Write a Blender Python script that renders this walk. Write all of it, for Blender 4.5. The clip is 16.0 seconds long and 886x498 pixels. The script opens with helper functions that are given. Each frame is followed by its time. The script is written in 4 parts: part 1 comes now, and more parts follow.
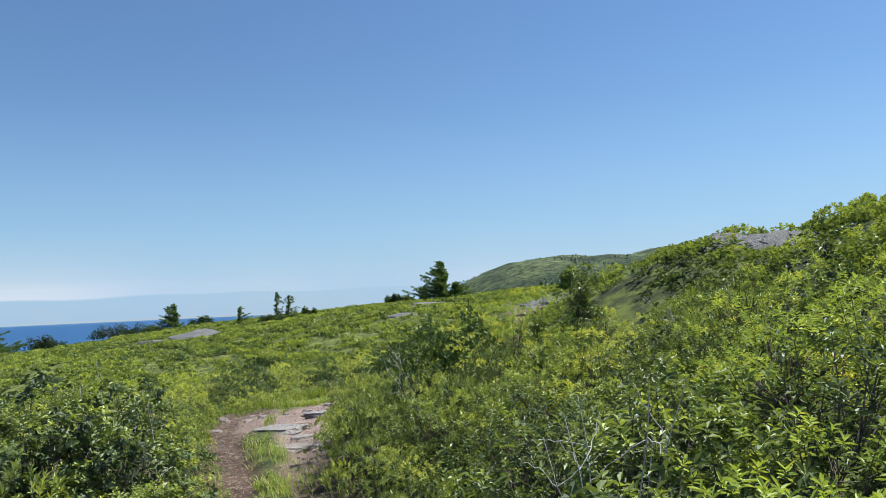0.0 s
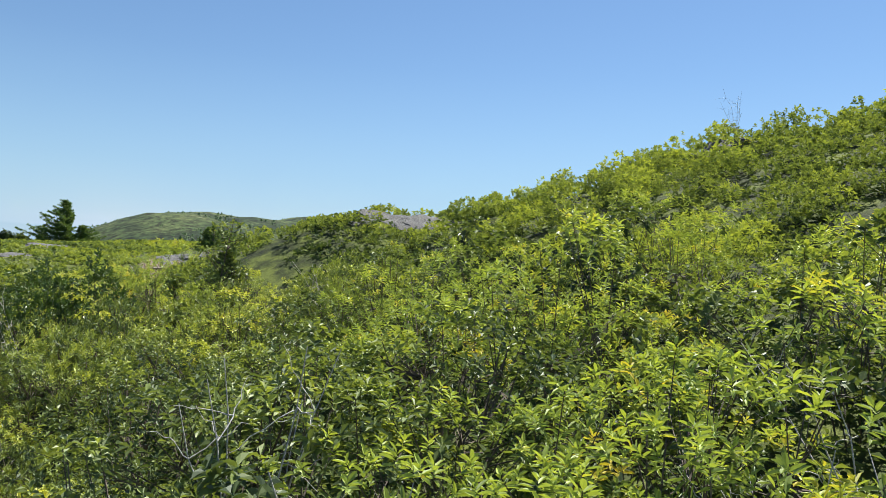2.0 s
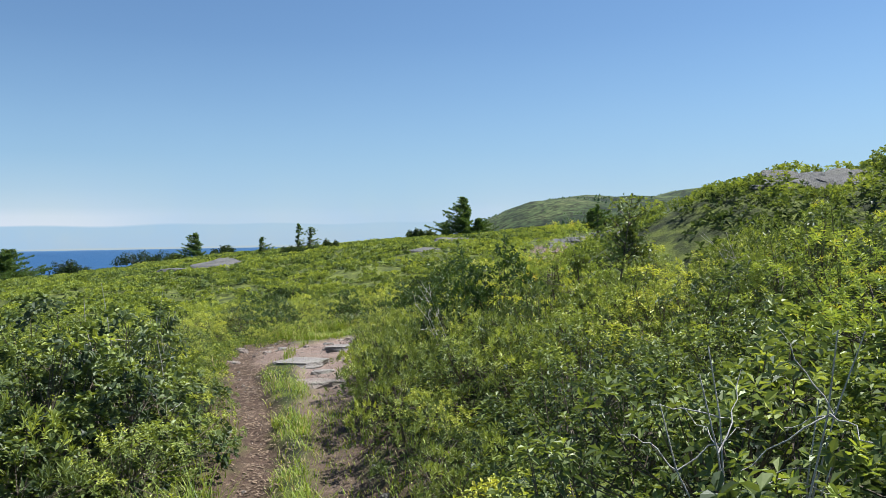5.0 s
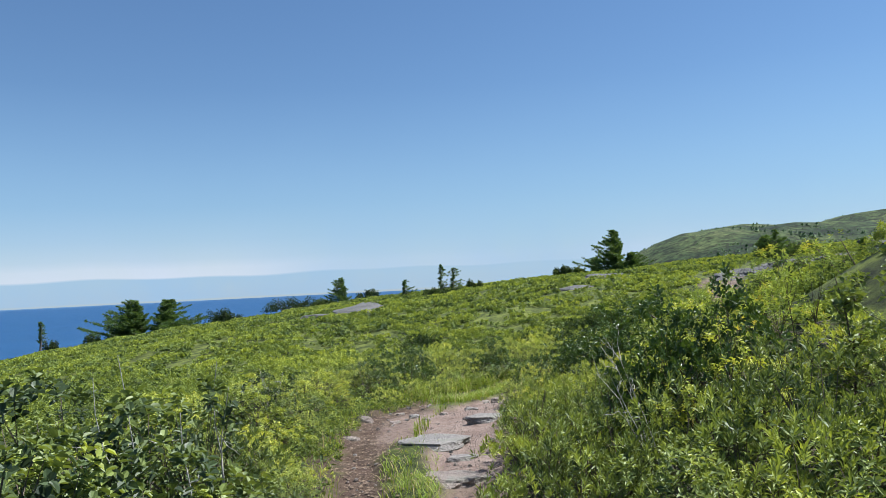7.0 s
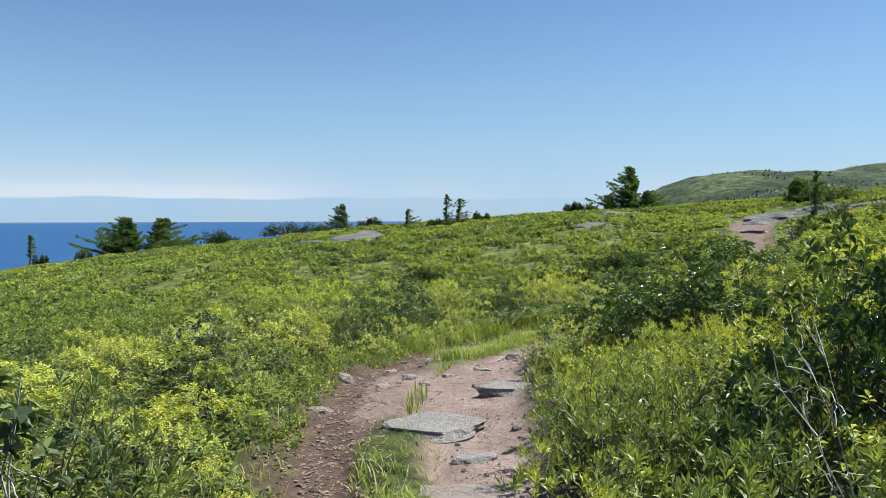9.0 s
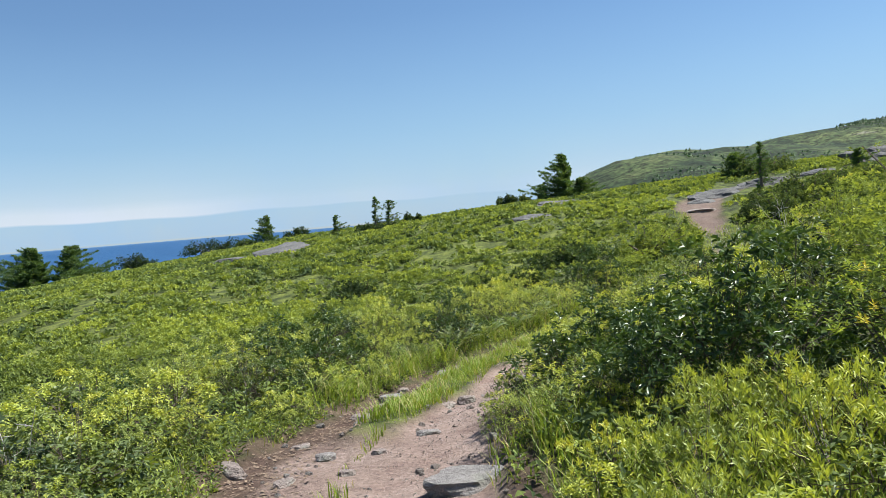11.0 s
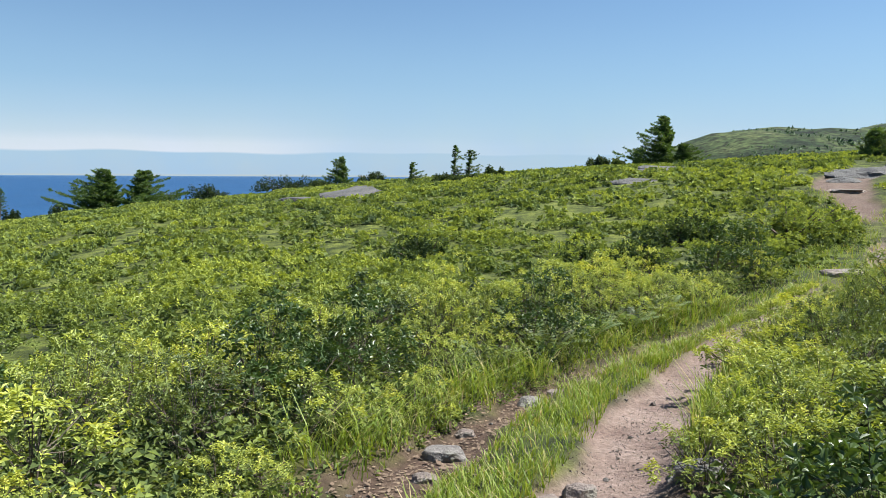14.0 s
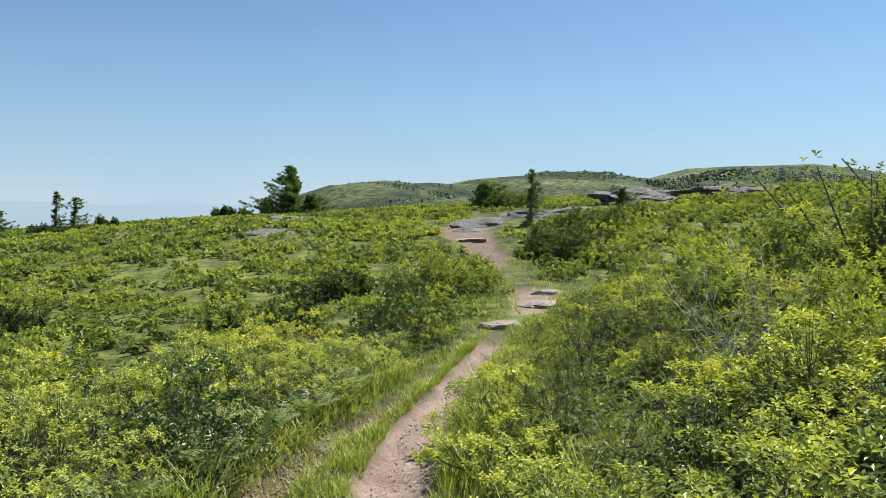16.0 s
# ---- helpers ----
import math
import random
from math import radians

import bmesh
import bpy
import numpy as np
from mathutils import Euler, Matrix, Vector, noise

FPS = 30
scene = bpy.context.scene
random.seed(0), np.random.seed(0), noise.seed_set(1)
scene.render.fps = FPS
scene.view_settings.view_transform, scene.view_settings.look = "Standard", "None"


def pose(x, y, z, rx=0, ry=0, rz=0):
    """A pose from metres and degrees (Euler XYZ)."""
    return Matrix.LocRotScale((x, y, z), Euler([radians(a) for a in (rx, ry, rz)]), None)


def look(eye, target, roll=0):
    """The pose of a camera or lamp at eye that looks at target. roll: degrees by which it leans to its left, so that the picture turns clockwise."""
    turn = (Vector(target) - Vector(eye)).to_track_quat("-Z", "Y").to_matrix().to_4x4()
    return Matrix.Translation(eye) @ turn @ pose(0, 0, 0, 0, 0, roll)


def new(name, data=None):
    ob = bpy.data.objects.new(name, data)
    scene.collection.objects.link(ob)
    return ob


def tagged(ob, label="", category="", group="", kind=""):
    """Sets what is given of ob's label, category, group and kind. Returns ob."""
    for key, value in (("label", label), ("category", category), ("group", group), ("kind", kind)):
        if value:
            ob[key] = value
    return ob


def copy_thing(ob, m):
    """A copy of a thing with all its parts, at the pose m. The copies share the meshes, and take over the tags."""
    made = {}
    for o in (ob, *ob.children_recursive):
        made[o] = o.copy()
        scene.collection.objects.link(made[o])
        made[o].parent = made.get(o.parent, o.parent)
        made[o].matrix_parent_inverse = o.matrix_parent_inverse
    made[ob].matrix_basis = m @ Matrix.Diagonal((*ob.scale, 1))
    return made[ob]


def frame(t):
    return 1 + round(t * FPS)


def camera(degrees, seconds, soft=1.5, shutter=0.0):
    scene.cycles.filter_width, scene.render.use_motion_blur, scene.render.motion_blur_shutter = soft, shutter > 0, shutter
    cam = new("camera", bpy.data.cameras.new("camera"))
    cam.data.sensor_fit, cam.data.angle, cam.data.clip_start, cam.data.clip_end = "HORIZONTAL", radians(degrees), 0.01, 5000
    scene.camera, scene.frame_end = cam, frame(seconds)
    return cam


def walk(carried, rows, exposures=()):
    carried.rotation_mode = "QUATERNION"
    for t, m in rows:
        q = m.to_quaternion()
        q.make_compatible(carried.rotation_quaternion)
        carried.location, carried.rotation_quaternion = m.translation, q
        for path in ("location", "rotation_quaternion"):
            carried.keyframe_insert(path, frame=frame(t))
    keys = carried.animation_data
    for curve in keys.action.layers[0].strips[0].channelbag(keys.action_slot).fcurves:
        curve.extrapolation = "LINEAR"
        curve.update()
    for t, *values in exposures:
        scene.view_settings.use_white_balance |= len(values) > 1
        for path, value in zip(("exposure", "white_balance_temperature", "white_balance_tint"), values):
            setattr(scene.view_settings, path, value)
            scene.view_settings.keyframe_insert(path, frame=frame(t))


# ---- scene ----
cam = camera(59.4, 16.0, soft=0.6)
METRES, EYE, TILT, LEAN, TURN = 12.0, 1.5, 3.9, 2.6, 0.0
ROWS = [
    (0.0, 0.0, 0.0, 0.0, 0.0, 0.0, -0.0),
    (0.5, 0.0004, 0.0075, -0.0009, -4.28, -1.75, -1.6),
    (1.0, -0.0016, 0.0118, -0.0021, -13.84, -1.84, -4.29),
    (1.5, -0.0018, 0.0149, -0.0026, -20.64, -1.03, -6.83),
    (2.0, -0.0014, 0.0165, -0.0028, -25.71, -0.87, -7.62),
    (2.5, 0.0001, 0.0181, -0.0035, -29.36, -1.11, -7.63),
    (3.0, 0.0006, 0.0183, -0.0035, -28.29, -1.59, -6.66),
    (3.5, -0.0007, 0.0188, -0.0035, -20.78, -2.38, -5.03),
    (4.0, -0.0022, 0.0195, -0.0036, -8.96, -3.65, -3.46),
    (4.5, -0.0055, 0.0265, -0.0052, -1.95, -4.56, -2.66),
    (6.8, -0.036, 0.2285, -0.0227, 10.02, -2.45, 1.96),
    (7.0, -0.0383, 0.2464, -0.024, 12.07, -1.81, 1.11),
    (7.5, -0.0505, 0.2938, -0.0329, 13.99, -2.63, -0.85),
    (8.0, -0.0636, 0.3376, -0.0398, 13.16, -6.12, -1.88),
    (8.2, -0.067, 0.355, -0.0409, 13.16, -6.73, -1.89),
    (10.3, -0.1075, 0.54, -0.0538, 9.8, -6.61, 0.57),
    (10.5, -0.1096, 0.557, -0.0549, 9.26, -7.03, 1.26),
    (11.0, -0.1089, 0.5967, -0.0562, 7.22, -6.81, 2.6),
    (11.5, -0.1155, 0.6382, -0.0583, 6.58, -4.71, 1.97),
    (12.0, -0.1195, 0.6753, -0.0593, 4.22, -4.02, -0.72),
    (12.5, -0.1259, 0.7145, -0.062, 4.7, -4.55, -2.3),
    (13.0, -0.135, 0.7558, -0.0678, 11.38, -6.14, -0.96),
    (13.5, -0.1457, 0.7994, -0.0775, 18.61, -8.87, 0.1),
    (14.0, -0.1575, 0.8411, -0.0861, 13.49, -10.02, -1.95),
    (14.5, -0.1678, 0.8817, -0.0941, 1.66, -10.93, -2.14),
    (15.0, -0.175, 0.9193, -0.0944, -11.53, -10.58, -1.21),
    (15.5, -0.1816, 0.9485, -0.0932, -14.92, -8.0, -2.5),
    (16.0, -0.1876, 0.9689, -0.0953, -13.85, -4.98, -3.66),
]
walk(cam, [(t, pose(0, 0, EYE, TILT, LEAN, TURN) @ pose(METRES * x, METRES * y, METRES * z, 90 + pitch, roll, yaw)) for t, x, y, z, yaw, pitch, roll in ROWS],
     [(t, e + 0.02, k, 7.5) for t, e, k in [(0, 1.04, 5950), (0.5, 1.03, 6000), (1, 1.08, 6100), (2.5, 1.22, 6400), (3, 1.24, 6450), (3.5, 1.18, 6350), (4.5, 1.08, 6150), (7, 1.0, 5900), (8, 1.06, 5950), (10.5, 1.1, 6100), (12, 1.1, 6100), (13.5, 1.08, 6050), (14.5, 1.15, 6350), (15.5, 1.18, 6500), (16, 1.12, 6450)]])

# ---- light: high sun ahead and to the right, clear sky ----
SUN_AZ, SUN_EL = 64.0, 58.0
world = bpy.data.worlds.new("world")
scene.world = world
world.use_nodes = True
wn = world.node_tree.nodes
sky = wn.new("ShaderNodeTexSky")
sky.sky_type = "NISHITA"
sky.sun_disc = False
sky.sun_elevation, sky.sun_rotation = radians(SUN_EL), radians(SUN_AZ)
sky.altitude, sky.air_density, sky.dust_density, sky.ozone_density = 30, 1.1, 0.12, 6.0
wn["Background"].inputs["Strength"].default_value = 0.052
world.node_tree.links.new(sky.outputs[0], wn["Background"].inputs["Color"])
sun_data = bpy.data.lights.new("sun", "SUN")
sun_data.energy, sun_data.angle, sun_data.color = 5.0, radians(0.5), (1.0, 0.95, 0.86)
sun = new("sun", sun_data)
sx, sy = math.sin(radians(SUN_AZ)) * math.cos(radians(SUN_EL)), math.cos(radians(SUN_AZ)) * math.cos(radians(SUN_EL))
sun.matrix_world = look((40 * sx, 40 * sy, 40 * math.sin(radians(SUN_EL))), (0, 0, 0))

# ---- materials ----


def material(name):
    m = bpy.data.materials.new(name)
    m.use_nodes = True
    nodes, links = m.node_tree.nodes, m.node_tree.links
    return m, nodes, links, nodes["Principled BSDF"]


def ramp(nodes, stops, interpolation="LINEAR"):
    r = nodes.new("ShaderNodeValToRGB")
    r.color_ramp.interpolation = interpolation
    while len(r.color_ramp.elements) < len(stops):
        r.color_ramp.elements.new(0.5)
    for e, (p, c) in zip(r.color_ramp.elements, stops):
        e.position, e.color = p, (*c, 1)
    return r


def noise_node(nodes, links, scale, detail=4.0, rough=0.6, coord="Object"):
    n = nodes.new("ShaderNodeTexNoise")
    n.inputs["Scale"].default_value, n.inputs["Detail"].default_value, n.inputs["Roughness"].default_value = scale, detail, rough
    c = nodes.new("ShaderNodeTexCoord")
    links.new(c.outputs[coord], n.inputs["Vector"])
    return n


def mixed(nodes, links, fac, a, b, blend="MIX"):
    m = nodes.new("ShaderNodeMix")
    m.data_type, m.blend_type = "RGBA", blend
    for sock, v in ((m.inputs[0], fac), (m.inputs[6], a), (m.inputs[7], b)):
        if isinstance(v, bpy.types.NodeSocket):
            links.new(v, sock)
        elif isinstance(v, tuple):
            sock.default_value = (*v, 1)
        else:
            sock.default_value = v
    return m.outputs[2]


def attribute(nodes, name):
    a = nodes.new("ShaderNodeAttribute")
    a.attribute_name = name
    return a.outputs["Fac"]


def bumped(nodes, links, height, strength, distance, bsdf):
    b = nodes.new("ShaderNodeBump")
    b.inputs["Strength"].default_value, b.inputs["Distance"].default_value = strength, distance
    links.new(height, b.inputs["Height"])
    links.new(b.outputs[0], bsdf.inputs["Normal"])


def leaf_material(name, stops, gloss, through_share, vary=0.0, shine=0.26):
    m, nodes, links, bsdf = material(name)
    tone = attribute(nodes, "tone")
    if vary:
        info = nodes.new("ShaderNodeObjectInfo")
        k = nodes.new("ShaderNodeMath")
        k.operation = "MULTIPLY_ADD"
        links.new(info.outputs["Random"], k.inputs[0])
        k.inputs[1].default_value = vary
        k2 = nodes.new("ShaderNodeMath")
        k2.operation = "SUBTRACT"
        links.new(tone, k2.inputs[0])
        k2.inputs[1].default_value = vary / 2
        links.new(k2.outputs[0], k.inputs[2])
        tone = k.outputs[0]
    col = ramp(nodes, stops)
    links.new(tone, col.inputs[0])
    n = noise_node(nodes, links, 60.0, 2.0)
    shade = mixed(nodes, links, 0.3, col.outputs[0], n.outputs["Fac"], "OVERLAY")
    links.new(shade, bsdf.inputs["Base Color"])
    bsdf.inputs["Roughness"].default_value = gloss
    bsdf.inputs["Specular IOR Level"].default_value = shine
    tr = nodes.new("ShaderNodeBsdfTranslucent")
    links.new(mixed(nodes, links, 1.0, shade, (1.7, 1.6, 0.6), "MULTIPLY"), tr.inputs["Color"])
    mx = nodes.new("ShaderNodeMixShader")
    mx.inputs[0].default_value = through_share
    links.new(bsdf.outputs[0], mx.inputs[1])
    links.new(tr.outputs[0], mx.inputs[2])
    links.new(mx.outputs[0], nodes["Material Output"].inputs["Surface"])
    return m


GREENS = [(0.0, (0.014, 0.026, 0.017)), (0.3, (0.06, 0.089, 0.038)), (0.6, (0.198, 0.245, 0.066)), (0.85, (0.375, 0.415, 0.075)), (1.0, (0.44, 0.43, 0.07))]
LEAF = leaf_material("shrub_leaf", GREENS, 0.5, 0.26, 0.2, 0.36)
FIELD = leaf_material("heath_leaf", GREENS, 0.68, 0.26, 0.0, 0.1)
GLOSSY = leaf_material("glossy_leaf", [(0.0, (0.022, 0.043, 0.013)), (0.5, (0.054, 0.094, 0.022)), (1.0, (0.115, 0.158, 0.029))], 0.4, 0.2, 0.15, 0.5)
GALE = leaf_material("bog_myrtle_leaf", GREENS[:2] + [(0.6, (0.19, 0.25, 0.072)), (0.84, (0.34, 0.405, 0.08)), (1.0, (0.47, 0.39, 0.055))], 0.5, 0.26, 0.14, 0.36)
FERN = leaf_material("fern_frond", [(0.0, (0.06, 0.1, 0.04)), (0.5, (0.13, 0.18, 0.07)), (1.0, (0.22, 0.26, 0.11))], 0.5, 0.3, 0.2, 0.4)
BLADE = leaf_material("grass_blade", [(0.0, (0.094, 0.161, 0.025)), (0.6, (0.213, 0.280, 0.039)), (0.85, (0.29, 0.3, 0.09)), (1.0, (0.39, 0.325, 0.18))], 0.5, 0.3)
NEEDLE = leaf_material("spruce_needle", [(0.0, (0.041, 0.082, 0.031)), (0.6, (0.095, 0.150, 0.048)), (1.0, (0.163, 0.224, 0.068))], 0.6, 0.3)


def bark_material(name, low, high):
    m, nodes, links, bsdf = material(name)
    n = noise_node(nodes, links, 35.0, 5.0)
    r = ramp(nodes, [(0.3, low), (0.7, high)])
    links.new(n.outputs["Fac"], r.inputs[0])
    links.new(r.outputs[0], bsdf.inputs["Base Color"])
    bsdf.inputs["Roughness"].default_value = 0.85
    bumped(nodes, links, n.outputs["Fac"], 0.5, 0.01, bsdf)
    return m


TWIG = bark_material("twig_bark", (0.05, 0.036, 0.026), (0.14, 0.11, 0.085))
DRY = bark_material("dry_leaf", (0.07, 0.045, 0.03), (0.24, 0.17, 0.115))
DEAD = bark_material("weathered_twig", (0.24, 0.225, 0.21), (0.48, 0.455, 0.43))
BARK = bark_material("spruce_bark", (0.06, 0.05, 0.04), (0.17, 0.14, 0.12))


def rock_material(name, low, high, lichen):
    m, nodes, links, bsdf = material(name)
    big = noise_node(nodes, links, 1.7, 6.0)
    fine = noise_node(nodes, links, 28.0, 6.0, 0.7)
    r = ramp(nodes, [(0.3, low), (0.7, high)])
    links.new(big.outputs["Fac"], r.inputs[0])
    c = mixed(nodes, links, 0.5, r.outputs[0], fine.outputs["Fac"], "OVERLAY")
    spots = noise_node(nodes, links, 5.0, 5.0, 0.65)
    sr = ramp(nodes, [(0.52, (0, 0, 0)), (0.64, (1, 1, 1))])
    links.new(spots.outputs["Fac"], sr.inputs[0])
    c = mixed(nodes, links, sr.outputs[0], c, lichen)
    links.new(c, bsdf.inputs["Base Color"])
    bsdf.inputs["Roughness"].default_value = 0.85
    bumped(nodes, links, fine.outputs["Fac"], 0.8, 0.06, bsdf)
    return m


ROCK = rock_material("grey_rock", (0.058, 0.056, 0.056), (0.138, 0.13, 0.126), (0.1, 0.098, 0.085))
STONE = rock_material("trail_stone_grey", (0.165, 0.15, 0.142), (0.29, 0.265, 0.248), (0.21, 0.2, 0.172))
PINK = rock_material("pinkish_stone", (0.175, 0.138, 0.12), (0.30, 0.245, 0.215), (0.23, 0.215, 0.185))

# ground: peat and moss under the heath, gravel in the trail
GROUND, nodes, links, bsdf = material("heath_ground")
patch = noise_node(nodes, links, 0.35, 6.0)
clump = noise_node(nodes, links, 2.6, 5.0, 0.65)
fine = noise_node(nodes, links, 22.0, 5.0, 0.7)
far_patch = noise_node(nodes, links, 0.045, 9.0, 0.68)
far_fine = noise_node(nodes, links, 0.5, 6.0, 0.72)
# peat and moss colour, darkened to put shade into the gaps between near shrubs
moss = ramp(nodes, [(0.36, (0.014, 0.019, 0.008)), (0.5, (0.046, 0.058, 0.014)), (0.62, (0.104, 0.124, 0.023))])
links.new(clump.outputs["Fac"], moss.inputs[0])
moss_c = mixed(nodes, links, 0.5, mixed(nodes, links, 0.6, moss.outputs[0], patch.outputs["Fac"], "OVERLAY"), fine.outputs["Fac"], "OVERLAY")
hill_r = ramp(nodes, [(0.40, (0.009, 0.018, 0.008)), (0.46, (0.02, 0.033, 0.012)), (0.54, (0.042, 0.058, 0.02)), (0.63, (0.068, 0.08, 0.03)), (0.70, (0.118, 0.112, 0.09))])
links.new(far_patch.outputs["Fac"], hill_r.inputs[0])
hill_f = ramp(nodes, [(0.4, (0.08, 0.08, 0.08)), (0.5, (0.5, 0.5, 0.5)), (0.6, (0.9, 0.9, 0.9))])
links.new(far_fine.outputs["Fac"], hill_f.inputs[0])
hill_c = mixed(nodes, links, 0.95, hill_r.outputs[0], hill_f.outputs[0], "OVERLAY")
turf = ramp(nodes, [(0.36, (0.03, 0.04, 0.012)), (0.5, (0.074, 0.09, 0.02)), (0.64, (0.135, 0.15, 0.032))])
links.new(clump.outputs["Fac"], turf.inputs[0])
turf_c = mixed(nodes, links, 0.55, mixed(nodes, links, 0.5, turf.outputs[0], patch.outputs["Fac"], "OVERLAY"), fine.outputs["Fac"], "OVERLAY")
moss_c = mixed(nodes, links, attribute(nodes, "turf"), moss_c, turf_c)
green = mixed(nodes, links, attribute(nodes, "far"), moss_c, hill_c)
grit = nodes.new("ShaderNodeTexVoronoi")
grit.inputs["Scale"].default_value = 55.0
gc = nodes.new("ShaderNodeTexCoord")
links.new(gc.outputs["Object"], grit.inputs["Vector"])
gravel_r = ramp(nodes, [(0.25, (0.116, 0.076, 0.063)), (0.5, (0.195, 0.142, 0.12)), (0.75, (0.265, 0.206, 0.18))])
gn = noise_node(nodes, links, 3.0, 8.0, 0.7)
links.new(gn.outputs["Fac"], gravel_r.inputs[0])
grey_grit = nodes.new("ShaderNodeRGBToBW")
links.new(grit.outputs["Color"], grey_grit.inputs[0])
gravel_c = mixed(nodes, links, 0.3, gravel_r.outputs[0], grey_grit.outputs[0], "OVERLAY")
litter_r = ramp(nodes, [(0.3, (0.036, 0.022, 0.017)), (0.55, (0.082, 0.052, 0.040)), (0.75, (0.15, 0.108, 0.08))])
ln = noise_node(nodes, links, 9.0, 8.0, 0.75)
links.new(ln.outputs["Fac"], litter_r.inputs[0])
c = mixed(nodes, links, attribute(nodes, "rut"), green, litter_r.outputs[0])
c = mixed(nodes, links, attribute(nodes, "trail"), c, gravel_c)
links.new(c, bsdf.inputs["Base Color"])
bsdf.inputs["Roughness"].default_value = 0.95
bsdf.inputs["Specular IOR Level"].default_value = 0.2
bumped(nodes, links, fine.outputs["Fac"], 0.7, 0.03, bsdf)

SEA, nodes, links, bsdf = material("sea_water")
wave = noise_node(nodes, links, 0.02, 6.0, 0.6)
sr = ramp(nodes, [(0.3, (0.011, 0.05, 0.128)), (0.7, (0.016, 0.067, 0.163))])
links.new(wave.outputs["Fac"], sr.inputs[0])
links.new(sr.outputs[0], bsdf.inputs["Base Color"])
bsdf.inputs["Roughness"].default_value = 0.55
bsdf.inputs["Specular IOR Level"].default_value = 0.25
wave2 = noise_node(nodes, links, 0.25, 4.0)
bumped(nodes, links, wave2.outputs["Fac"], 1.0, 1.5, bsdf)

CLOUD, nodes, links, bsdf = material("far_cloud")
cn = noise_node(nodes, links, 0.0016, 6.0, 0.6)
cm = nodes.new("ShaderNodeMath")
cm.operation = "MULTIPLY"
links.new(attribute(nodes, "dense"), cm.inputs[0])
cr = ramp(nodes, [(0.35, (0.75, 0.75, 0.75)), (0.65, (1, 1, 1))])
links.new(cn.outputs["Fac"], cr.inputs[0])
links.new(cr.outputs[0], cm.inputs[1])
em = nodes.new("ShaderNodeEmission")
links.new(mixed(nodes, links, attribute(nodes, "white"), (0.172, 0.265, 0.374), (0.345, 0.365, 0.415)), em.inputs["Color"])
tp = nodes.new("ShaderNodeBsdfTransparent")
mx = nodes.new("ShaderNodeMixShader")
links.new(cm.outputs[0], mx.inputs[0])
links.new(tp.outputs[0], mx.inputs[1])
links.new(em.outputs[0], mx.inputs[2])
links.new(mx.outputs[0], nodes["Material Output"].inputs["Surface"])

# ---- mesh helpers ----
rng = np.random.default_rng(7)


def mesh_from(name, verts, faces, mat, smooth=False, **attrs):
    """A mesh from arrays: faces all of one size."""
    verts, faces = np.asarray(verts, np.float32), np.asarray(faces, np.int32)
    me = bpy.data.meshes.new(name)
    n, k = faces.shape
    me.vertices.add(len(verts))
    me.vertices.foreach_set("co", verts.ravel())
    me.loops.add(n * k)
    me.loops.foreach_set("vertex_index", faces.ravel())
    me.polygons.add(n)
    me.polygons.foreach_set("loop_start", np.arange(n, dtype=np.int32) * k)
    me.polygons.foreach_set("use_smooth", np.full(n, smooth))
    for key, values in attrs.items():
        a = me.attributes.new(key, "FLOAT", "POINT")
        a.data.foreach_set("value", np.asarray(values, np.float32))
    me.update(calc_edges=True)
    me.materials.append(mat)
    return me


def child(name, me, parent, label=""):
    ob = new(name, me)
    ob.parent = parent
    return tagged(ob, label) if label else ob


def unit(v):
    return v / np.maximum(np.linalg.norm(v, axis=-1, keepdims=True), 1e-9)


